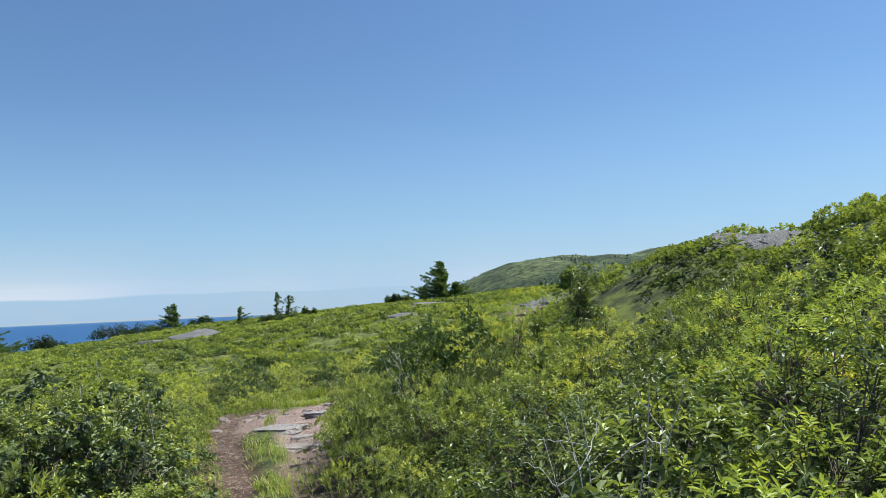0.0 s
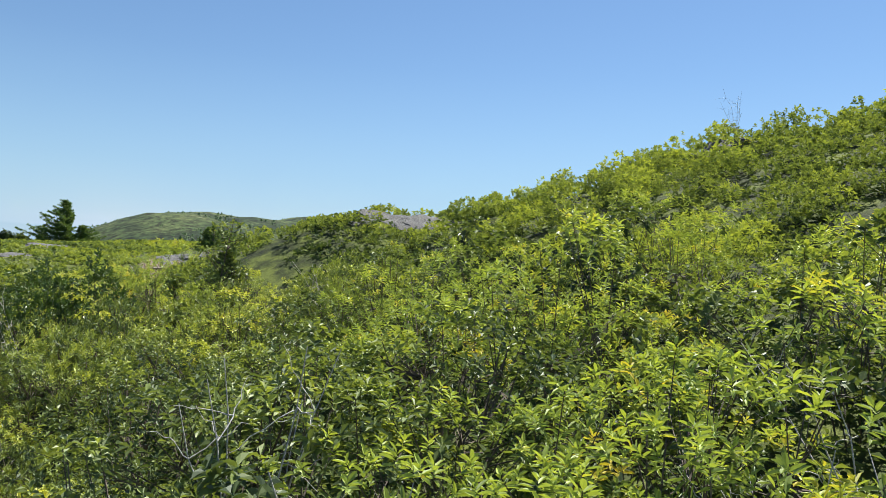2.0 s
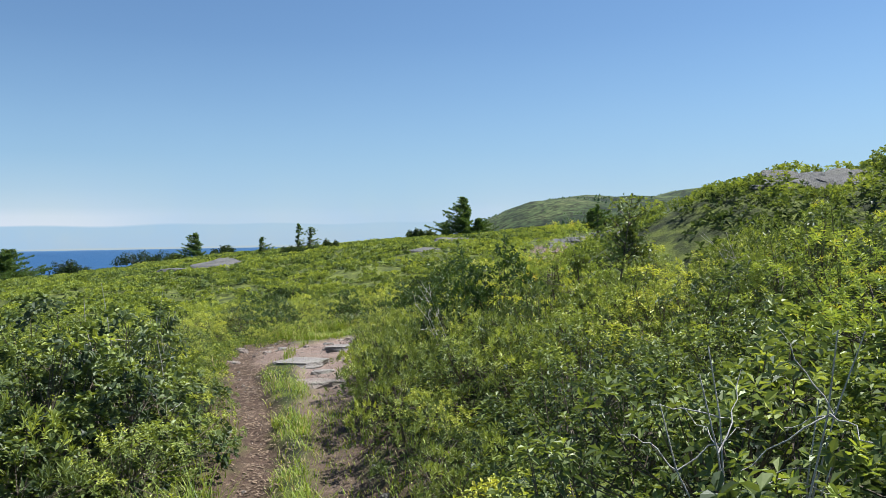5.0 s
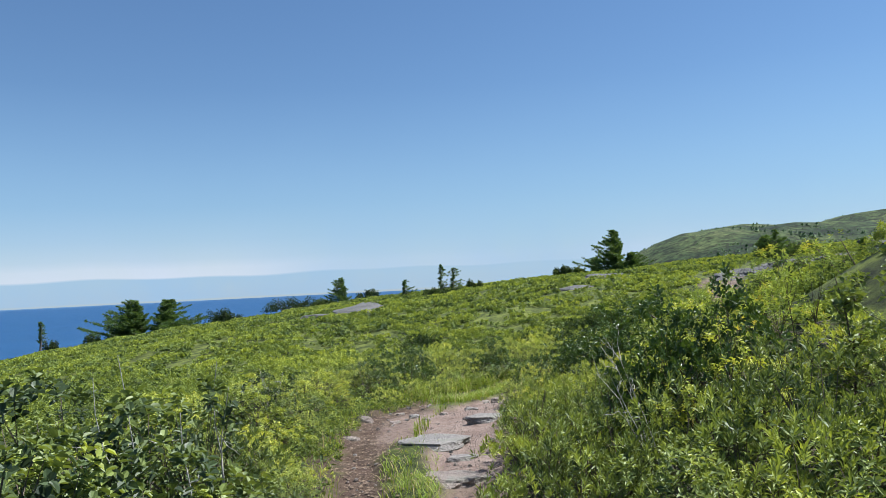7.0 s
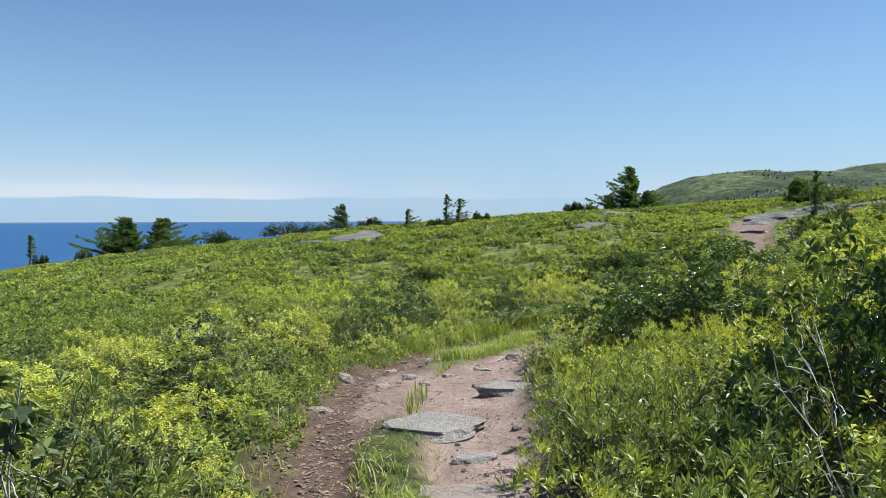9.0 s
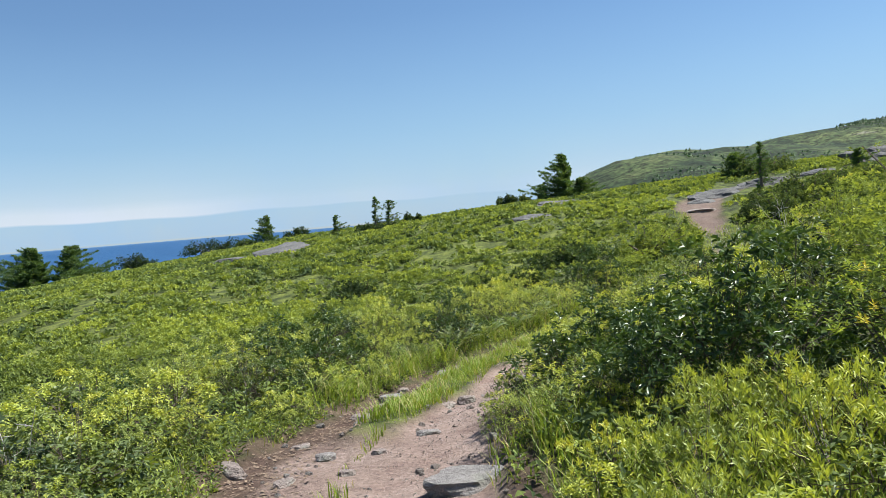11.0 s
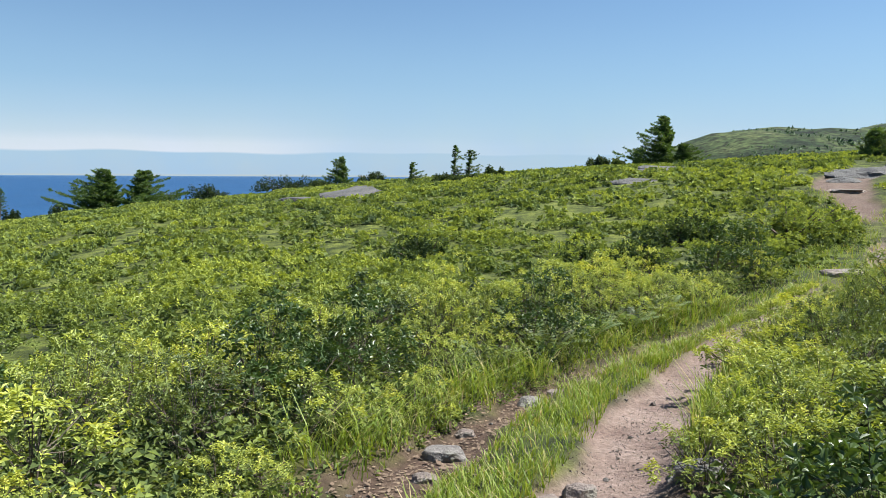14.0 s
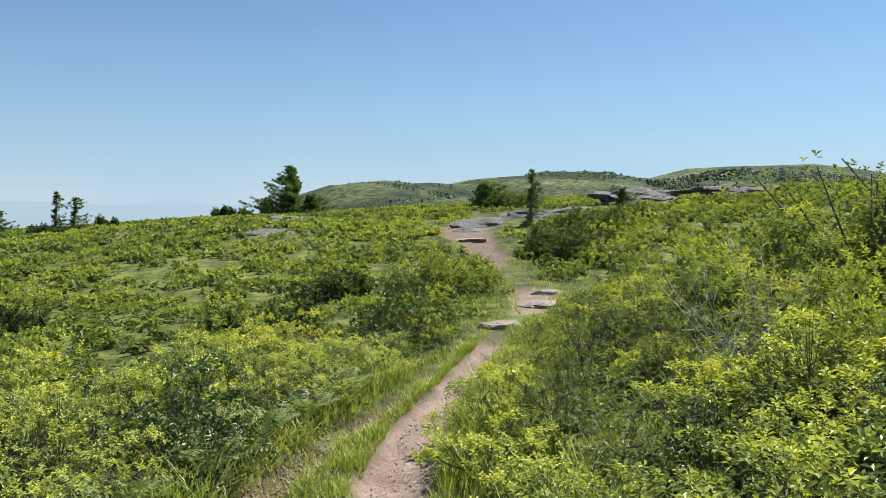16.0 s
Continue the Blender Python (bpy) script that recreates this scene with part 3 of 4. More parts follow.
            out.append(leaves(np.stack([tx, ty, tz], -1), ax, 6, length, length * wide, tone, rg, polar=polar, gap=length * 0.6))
        r += s
    return joined(out)


def stuff(name, data, mat, label, category):
    ob = new(name, mesh_from(name, data[0], data[1], mat, False, tone=np.clip(data[2], 0, 1)))
    return tagged(ob, label, category, kind="stuff")


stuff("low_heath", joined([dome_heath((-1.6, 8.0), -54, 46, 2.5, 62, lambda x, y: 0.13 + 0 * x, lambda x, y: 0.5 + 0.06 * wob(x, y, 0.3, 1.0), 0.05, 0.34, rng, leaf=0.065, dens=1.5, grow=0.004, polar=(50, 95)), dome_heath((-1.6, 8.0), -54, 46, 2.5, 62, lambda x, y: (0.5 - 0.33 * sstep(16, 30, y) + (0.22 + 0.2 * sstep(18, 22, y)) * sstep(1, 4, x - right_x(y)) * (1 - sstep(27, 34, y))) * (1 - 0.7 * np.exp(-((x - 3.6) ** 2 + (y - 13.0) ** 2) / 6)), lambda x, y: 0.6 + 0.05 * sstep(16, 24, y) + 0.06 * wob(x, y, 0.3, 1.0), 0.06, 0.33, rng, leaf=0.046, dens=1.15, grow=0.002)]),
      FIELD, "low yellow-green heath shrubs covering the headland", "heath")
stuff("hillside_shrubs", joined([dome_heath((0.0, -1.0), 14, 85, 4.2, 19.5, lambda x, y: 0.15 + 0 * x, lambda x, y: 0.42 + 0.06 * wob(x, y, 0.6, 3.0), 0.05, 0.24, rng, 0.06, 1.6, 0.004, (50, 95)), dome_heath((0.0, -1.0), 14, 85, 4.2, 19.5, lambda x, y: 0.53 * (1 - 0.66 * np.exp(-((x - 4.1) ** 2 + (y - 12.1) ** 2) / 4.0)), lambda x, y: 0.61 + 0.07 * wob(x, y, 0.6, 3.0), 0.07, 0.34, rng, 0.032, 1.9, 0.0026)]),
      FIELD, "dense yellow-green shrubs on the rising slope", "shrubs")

# ---- wind-shaped spruces ----


def spruce(x, y, height, spread, flag, seed, label, lean=0.0, dense=1.0, bare=0.1, name="spruce_tree", group="wind-shaped spruces"):
    rg = np.random.default_rng(seed)
    root = new(name)
    zt = np.linspace(0, 1, 9)
    path = np.stack([lean * height * zt ** 1.6, 0.03 * height * np.sin(zt * 5 + seed), height * zt - 0.12], -1)
    v, f = tubes(path[None], (0.035 * height * (1 - zt) ** 0.9 + 0.006)[None], 7)
    child("trunk", mesh_from("trunk", v, f, BARK, True), root, "grey-brown tapered trunk")
    limbs, tips, axes = [], [], []
    tiers = max(6, int(6 + 3.2 * height))
    wind = np.array([math.cos(flag), math.sin(flag), 0.0])
    for tier in range(tiers):
        for _ in range(max(4, int(7 * dense))):
            t = min(0.97, bare + (0.98 - bare) * (tier + rg.uniform(0, 0.7 if spread > 0.5 else 1.2)) / tiers)
            a = rg.uniform(0, 2 * np.pi)
            reach = 1.15 * spread * (1 - t) ** 0.75 * rg.uniform(0.35, 1.25) * (1 + (0.45 if spread > 0.5 else 0.8) * math.cos(a - flag)) + 0.07
            p0 = np.array([np.interp(t, zt, path[:, c]) for c in range(3)])
            d = np.array([math.cos(a), math.sin(a), 0.0])
            s = np.linspace(0, 1, 5)[:, None]
            limb = p0 + d * reach * s + np.array([0, 0, 1]) * reach * (-0.12 * s + 0.34 * s ** 2) + wind * 0.12 * reach * s ** 2
            limbs.append(limb)
            k = max(7, int(reach / (0.03 + 0.012 * spread) * dense))
            w = rg.uniform(0.1, 1, k)[:, None]
            pts = np.stack([np.interp(w[:, 0], s[:, 0], limb[:, c]) for c in range(3)], -1)
            side_v = np.array([-d[1], d[0], 0])
            off = rg.uniform(-1, 1, (k, 1)) * 0.4 * reach * (1.05 - w) ** 0.7
            tips.append(pts + side_v * off + rg.normal(0, 0.02, (k, 3)) - np.array([0, 0, 0.02]))
            axes.append(np.tile(d, (k, 1)) * 0.9 + side_v * np.sign(off) * 0.6 + [0, 0, 0.3])
    for limb in limbs:
        v, f = tubes(limb[None], np.linspace(0.014, 0.004, 5)[None] * max(1, height / 2), 3)
        child("limb", mesh_from("limb", v, f, BARK), root)
    tips, axes = np.concatenate(tips), np.concatenate(axes)
    v, q, t = leaves(tips, axes, 7, 0.075 + 0.055 * spread, 0.018 + 0.013 * spread, 0.45 + rg.normal(0, 0.15, len(tips)), rg, polar=(8, 60), gap=0.08, droop=0.05)
    child("crown", mesh_from("crown", v, q, NEEDLE, False, tone=np.clip(t, 0, 1)), root)
    root.matrix_world = pose(x, y, float(ground_z(x, y)), 0, 0, 0)
    return tagged(root, label, "spruce", group)


spruce(-0.05, 53.5, 2.9, 1.3, 3.4, 21, "dark green wind-shaped spruce on the skyline", 0.0, 1.35, 0.04)
spruce(-1.2, 54.2, 1.25, 0.3, 3.0, 22, "low spruce shoot beside a taller spruce")
spruce(0.85, 53.1, 1.35, 0.85, 0.0, 23, "low bushy spruce beside a taller spruce", 0.0, 1.3, 0.0)
spruce(-9.75, 45.5, 1.85, 0.49, 0.3, 24, "thin ragged spruce leaning in the wind", 0.04, 0.6)
spruce(-9.1, 45.7, 1.6, 0.44, 0.3, 25, "thin ragged spruce leaning in the wind", 0.05, 0.6)
spruce(-13.6, 52.0, 1.3, 0.45, 0.0, 26, "small ragged spruce on the skyline", 0.03, 0.8)
spruce(-21.0, 61.0, 2.25, 1.0, 3.1, 27, "dark green wind-shaped spruce above the sea", -0.05, 1.2, 0.04)
spruce(-35.0, 54.5, 2.95, 2.0, 3.2, 28, "broad dark green spruce above the sea", 0.02, 1.5, 0.04)
spruce(-32.7, 55.0, 2.6, 1.8, 0.0, 29, "broad dark green spruce above the sea", 0.0, 1.35, 0.04)
spruce(-41.0, 52.0, 2.7, 0.42, 0.0, 30, "thin half-bare spruce on the seaward slope", 0.02, 0.45, 0.4)
spruce(5.2, 31.6, 1.65, 0.25, 0.0, 31, "thin young spruce beside the rock slab", 0.0, 0.5, 0.05)
spruce(8.14, 32.1, 0.95, 0.45, 0.0, 32, "thin young spruce among low shrubs", 0.0, 0.7, 0.3)
spruce(6.4, 40.0, 1.15, 0.95, 0.0, 33, "bushy young spruce behind the rock slab", 0.0, 1.2)

# ---- shrubs along the trail, each one a thing ----


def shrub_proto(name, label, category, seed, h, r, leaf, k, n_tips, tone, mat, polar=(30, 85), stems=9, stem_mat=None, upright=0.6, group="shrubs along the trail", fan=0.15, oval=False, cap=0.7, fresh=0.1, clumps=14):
    """A shrub of unit size at the origin: stems fanning from the base, rosettes of leaves at the twig tips."""
    rg = np.random.default_rng(seed)
    root = new(name)
    a = rg.uniform(0, 2 * np.pi, stems) + np.arange(stems) * 2.4
    q = np.sqrt((np.arange(stems) + 0.5) / stems)
    top = np.stack([r * q * np.cos(a), r * q * np.sin(a), h * (1 - 0.38 * q ** 2) * rg.uniform(0.78, 1.08, stems)], -1)
    s = np.linspace(0, 1, 5)[None, :, None]
    bend = rg.normal(0, 0.05 * h, (stems, 1, 3)) * np.sin(s * np.pi)
    base = top[:, None] * [[0.18, 0.18, 0]]
    paths = base + (top[:, None] - base) * s ** np.array([1.3, 1.3, 1.0]) + bend
    paths[:, 0, 2] = -0.08
    # rosettes sit on small rounded clumps over the whole dome, down to the ground
    ca = rg.uniform(0, 0.8, clumps) + np.arange(clumps) * 2.4
    cq = np.sqrt((np.arange(clumps) + 0.4) / clumps)
    cc = np.stack([r * cq * np.cos(ca), r * cq * np.sin(ca), h * (0.94 - 0.62 * cq ** 2.2) * rg.uniform(0.55, 1.1, clumps)], -1)
    cr = fan * rg.uniform(0.75, 1.3, clumps) * (h + r) * 0.75
    i = rg.integers(0, clumps, n_tips)
    d = unit(rg.normal(0, 1, (n_tips, 3)) + np.array([0, 0, cap]))
    p = cc[i] + d * cr[i][:, None] * rg.uniform(0.7, 1.05, (n_tips, 1)) * np.array([1.15, 1.15, 0.9])
    p[:, 2] = np.maximum(p[:, 2], 0.04)
    ax = d * (1 - upright) + np.array([0, 0, 1.0]) * upright + rg.normal(0, 0.18, (n_tips, 3))
    # tone carries young tips and top-lit shading: clump tops lighter, undersides darker
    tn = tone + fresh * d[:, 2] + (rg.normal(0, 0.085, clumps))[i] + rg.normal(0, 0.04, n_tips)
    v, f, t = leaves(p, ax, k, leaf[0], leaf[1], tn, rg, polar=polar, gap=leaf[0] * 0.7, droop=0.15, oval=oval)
    i = np.argmin(np.linalg.norm(p[:, None, :2] - top[None, :, :2], axis=2), axis=1)
    j0 = np.full(n_tips, 3)
    # side twigs that carry some of the rosettes
    pick = rg.choice(n_tips, min(45, n_tips), replace=False)
    start = paths[i[pick], np.maximum(j0[pick] - 1, 0)]
    tw = np.stack([start, (start + p[pick]) / 2 + [0, 0, -0.02], p[pick]], 1)
    sv, sf = tubes(paths * [1, 1, 0.72], np.tile(np.linspace(0.0055, 0.0015, 5), (stems, 1)))
    tv, tf = tubes(tw, np.tile(np.array([0.003, 0.0022, 0.0015]), (len(pick), 1)))
    child("branchwork", mesh_from("branchwork", np.concatenate([sv, tv]), np.concatenate([sf, tf + len(sv)]), stem_mat or TWIG), root, "thin brown woody stems")
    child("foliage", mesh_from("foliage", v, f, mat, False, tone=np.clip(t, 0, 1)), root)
    return tagged(root, label, category, group)


KIND = {}


def kinds(key, count, *args, **more):
    KIND[key] = [shrub_proto(args[0], args[1], args[2], 100 + 10 * len(KIND) + c, *args[3:], **more) for c in range(count)]


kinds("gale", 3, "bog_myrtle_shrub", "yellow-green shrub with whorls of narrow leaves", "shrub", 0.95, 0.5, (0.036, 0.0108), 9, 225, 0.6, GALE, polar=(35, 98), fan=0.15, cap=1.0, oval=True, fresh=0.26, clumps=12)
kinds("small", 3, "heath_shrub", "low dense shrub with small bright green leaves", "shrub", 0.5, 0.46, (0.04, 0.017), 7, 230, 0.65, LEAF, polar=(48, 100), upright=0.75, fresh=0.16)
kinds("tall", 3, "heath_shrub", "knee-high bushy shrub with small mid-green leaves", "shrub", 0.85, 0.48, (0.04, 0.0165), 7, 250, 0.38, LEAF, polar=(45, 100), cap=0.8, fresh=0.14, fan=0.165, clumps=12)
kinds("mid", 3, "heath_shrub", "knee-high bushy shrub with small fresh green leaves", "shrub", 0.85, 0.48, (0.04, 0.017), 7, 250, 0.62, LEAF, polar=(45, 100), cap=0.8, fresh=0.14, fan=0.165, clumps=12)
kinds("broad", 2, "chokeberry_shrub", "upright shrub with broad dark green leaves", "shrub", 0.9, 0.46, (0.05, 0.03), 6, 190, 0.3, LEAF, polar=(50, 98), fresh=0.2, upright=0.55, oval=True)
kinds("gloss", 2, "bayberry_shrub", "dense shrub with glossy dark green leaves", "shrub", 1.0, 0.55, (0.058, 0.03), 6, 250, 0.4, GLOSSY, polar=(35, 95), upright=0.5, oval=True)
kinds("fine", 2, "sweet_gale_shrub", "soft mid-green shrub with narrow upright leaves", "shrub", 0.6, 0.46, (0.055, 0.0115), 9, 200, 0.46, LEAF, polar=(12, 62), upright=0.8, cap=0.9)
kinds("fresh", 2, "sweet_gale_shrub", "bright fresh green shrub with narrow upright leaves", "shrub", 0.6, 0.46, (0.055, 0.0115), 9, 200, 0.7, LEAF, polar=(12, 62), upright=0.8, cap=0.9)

CAM_Y, CAM_X = [0, 0.3, 3.0, 4.1, 6.7, 8.1, 9.1, 10.6, 11.7], [0, -0.05, -0.46, -0.77, -1.32, -1.44, -1.63, -2.03, -2.26]
taken = []


def plant(key, x, y, size, tall=None):
    """One more shrub of a kind; the first ones built are moved, not copied."""
    protos = KIND[key]
    p = protos[int(rng.integers(len(protos)))]
    sz = (size, size, tall or size)
    m = pose(x, y, float(ground_z(x, y)) - 0.02, rng.normal(0, 4), rng.normal(0, 4), rng.uniform(0, 360))
    if not p.get("set_down"):
        p.matrix_world = m @ Matrix.Diagonal((*sz, 1))
        p["set_down"] = 1
    else:
        c = copy_thing(p, m)
        c.scale = sz
    taken.append((x, y))


# the ones that stand out
for key, x, y, size, *tall in [
        ("gale", 0.68, 1.22, 1.0), ("gale", 1.1, 1.35, 1.0), ("gale", 0.95, 1.95, 1.0), ("gale", 1.55, 1.75, 1.0),
        ("broad", 0.42, 1.62, 0.92), ("broad", 0.3, 2.05, 0.95), ("tall", 0.25, 2.5, 1.0), ("tall", 0.65, 2.6, 1.1),
        ("gloss", -0.2, 8.25, 0.72, 1.1), ("gloss", 0.2, 8.35, 0.78, 1.15), ("fine", -0.5, 7.3, 1.0), ("fine", -0.45, 7.85, 1.05), ("fine", 0.0, 7.15, 1.1), ("fine", -0.7, 6.95, 0.95), ("fine", 0.4, 7.0, 1.2), ("mid", 0.15, 8.9, 1.1), 
        ("gloss", -0.42, 11.4, 0.95, 0.9), ("gloss", -0.05, 11.6, 0.9, 0.85), ("gloss", -0.6, 11.9, 0.85, 0.72), ("gloss", -0.85, 11.3, 0.62),
        ("gloss", -1.15, 12.35, 0.7), ("mid", -1.3, 12.95, 0.62), ("mid", -1.2, 13.6, 0.6), ("small", -1.05, 14.2, 0.9), ("small", -1.0, 14.8, 0.85),
        ("gale", 0.32, 10.8, 1.0), ("gale", 0.55, 11.1, 1.15), ("gale", 0.85, 11.0, 1.2), ("gale", 1.05, 10.1, 1.2), ("fresh", -0.75, 10.1, 0.75), ("fresh", -0.35, 10.5, 0.8), ("fresh", -0.3, 9.8, 0.9), ("fresh", -0.9, 9.55, 0.7), ("fresh", -0.65, 10.7, 0.7), ("fresh", -1.05, 10.3, 0.65), ("fresh", 0.15, 9.6, 0.9), ("fresh", -0.05, 10.2, 0.85), ("fresh", 0.35, 10.0, 0.9),
        ("broad", -2.25, 5.6, 1.1), ("broad", -2.65, 6.1, 1.2), ("mid", -2.05, 5.0, 0.8), ("broad", -2.9, 5.5, 1.2), ("broad", -2.75, 6.75, 1.15), ("tall", -3.15, 7.1, 1.2), ("broad", -3.3, 6.4, 1.3), ("tall", -3.75, 7.0, 1.3), ("tall", -3.5, 5.8, 1.35),
        ("broad", -4.15, 10.6, 0.75), ("broad", -4.0, 11.1, 0.7), ("gloss", -4.0, 14.3, 0.8), ("gloss", -3.6, 15.0, 0.75), ("gloss", -2.6, 16.6, 0.75),
        ("fine", -0.12, 4.3, 0.8), ("small", 0.05, 3.6, 0.9), ("fine", -0.26, 5.0, 0.8), ("mid", -0.36, 5.6, 0.65), ("fine", -0.55, 6.2, 0.9), ("fine", -0.76, 6.9, 1.0), ("fine", -0.84, 7.5, 1.0), ("fine", -0.9, 8.1, 1.0), ("fine", -0.98, 8.7, 0.95), ("fine", -1.05, 9.2, 0.8), ("small", -1.12, 9.9, 0.7), ("gloss", -0.75, 20.3, 0.8), ("gloss", -0.35, 20.5, 0.75), ("small", -1.0, 15.6, 0.95), ("mid", -0.75, 16.3, 0.6), ("small", -0.6, 16.8, 1.0), ("mid", -0.3, 17.4, 0.6), ("mid", -3.3, 15.6, 0.72), ("mid", -4.3, 14.6, 0.75), ("mid", -4.8, 14.1, 0.75), ("tall", 1.1, 17.7, 1.15), ("gale", 1.7, 17.8, 1.25), ("gale", 2.3, 17.6, 1.3), ("tall", 0.6, 17.9, 1.0), ("tall", 1.3, 16.6, 0.55)]:
    plant(key, x, y, size, *tall)

STEP = 0.56
for iy in range(int(24 / STEP)):
    for ix in range(int(14 / STEP)):
        x, y = -7.0 + (ix + rng.uniform(0.1, 0.9)) * STEP, -2.0 + (iy + rng.uniform(0.1, 0.9)) * STEP
        g = float(trail_gap(x, y))
        if not near_zone(np.array([x]), np.array([y]))[0] or g < (0.1 if x > right_x(y) else 0.16) or min(math.hypot(x - a, y - b) for a, b in taken) < 0.36 or math.hypot(x - 1.65, y - 1.25) < 0.62:
            continue
        if abs(x - np.interp(y, CAM_Y, CAM_X)) < 0.62 and y < 12.2 and y > -1:
            continue
        east = x > right_x(y)
        fringe = float(sstep(0.1, 0.9, g))
        roll_ = rng.uniform()
        if east:
            if y < 6.5:
                key, h = ("gale", 0.95) if roll_ < (0.75 * sstep(0.5, 1.4, x) + 0.08) * (1 - 0.5 * sstep(4.5, 6.5, y)) else (("tall", 1.0) if roll_ < 0.78 else ("broad", 0.95))
                if y > 2.2 and x < 1.3:
                    key, h = (("tall", 0.95) if roll_ < 0.6 else ("broad", 0.95)) if y < 5.2 else (("mid", 0.9) if roll_ < 0.6 else ("fine", 1.05))
            elif y < 12.5:
                key, h = (("fresh" if 9 < y < 11.2 else "fine"), 1.0) if roll_ < 0.4 else (("mid", 0.85) if roll_ < 0.75 else (("tall", 0.9) if roll_ < 0.92 else ("gale", 0.85)))
            else:
                key, h = ("small", 1.05) if roll_ < 0.34 else (("fine", 0.85) if roll_ < 0.52 else (("mid", 0.75) if roll_ < 0.66 else (("tall", 0.7) if roll_ < 0.84 else (("broad", 0.65) if roll_ < 0.94 else ("gale", 0.7)))))
        else:
            if y < 4.6 and g < 1.4:
                key, h = ("mid", 0.95) if roll_ < 0.45 else (("fine", 1.15) if roll_ < 0.8 else ("tall", 0.95))
            elif y < 8:
                key, h = ("broad", 1.1) if roll_ < 0.3 else (("tall", 1.1) if roll_ < 0.5 else (("mid", 1.05) if roll_ < 0.82 else ("fine", 1.2)))
            elif y < 13.2:
                key, h = ("small", 0.95) if roll_ < 0.6 else (("fine", 0.7) if roll_ < 0.8 else ("mid", 0.65))
            else:
                key, h = ("mid", 0.85) if roll_ < 0.36 else (("small", 1.1) if roll_ < 0.56 else (("fine", 1.0) if roll_ < 0.72 else (("broad", 0.8) if roll_ < 0.82 else (("tall", 0.8) if roll_ < 0.92 else ("gloss", 0.6)))))
        size = h * ((0.72 if east and y < 9 else 0.5) + (0.28 if east and y < 9 else 0.5) * fringe) * rng.uniform(0.82, 1.15)
        plant(key, x, y, size)

# ---- grass along and between the ruts ----


def blades(n, place, height, rg, lean=0.5):
    x, y = place(n)
    n = len(x)
    h = height * rg.uniform(0.45, 1.25, n) * np.clip(0.9 + 0.35 * wob(x, y, 2.4, 1.5), 0.4, 1.5)
    a = rg.uniform(0, 2 * np.pi, n)
    d = np.stack([np.cos(a), np.sin(a), np.zeros(n)], -1)
    s = np.stack([-np.sin(a), np.cos(a), np.zeros(n)], -1) * (0.0028 * rg.uniform(0.7, 1.5, n))[:, None]
    b = np.stack([x, y, ground_z(x, y) - 0.01], -1)
    out = (h * lean * rg.uniform(0.15, 1.0, n))[:, None]
    up = np.array([0, 0, 1.0])
    m1, m2 = b + up * h[:, None] * 0.55 + d * out * 0.3, b + up * h[:, None] * 0.95 + d * out
    v = np.stack([b - s, b + s, m1 - s * 0.9, m1 + s * 0.9, m2 - s * 0.15, m2 + s * 0.15], 1).reshape(-1, 3)
    k = (np.arange(n) * 6)[:, None]
    f = np.concatenate([k + [0, 1, 3, 2], k + [2, 3, 5, 4]])
    t = np.repeat(np.clip(rg.normal(0.5, 0.2, n) + (rg.uniform(0, 1, n) < 0.14) * 0.4, 0, 1), 6)
    return v, f, t


def strip_place(y0, y1, lo, hi, clump=0.5):
    def place(n):
        y = rng.uniform(y0, y1, n)
        u = rng.uniform(0, 1, n)
        x = lo(y) + (hi(y) - lo(y)) * u
        keep = (wob(x, y, 4.0, 5.0) * 0.4 + rng.uniform(0, 1, n)) > clump - 0.2
        return x[keep], y[keep]
    return place


def r_in(y):
    return right_x(y) - np.interp(y, RIGHT_Y, RIGHT_W) / 2


def r_out(y):
    return right_x(y) + np.interp(y, RIGHT_Y, RIGHT_W) / 2


def l_in(y):
    return left_x(y) + np.interp(y, LEFT_Y, LEFT_W) / 2


def l_out(y):
    return left_x(y) - np.interp(y, LEFT_Y, LEFT_W) / 2


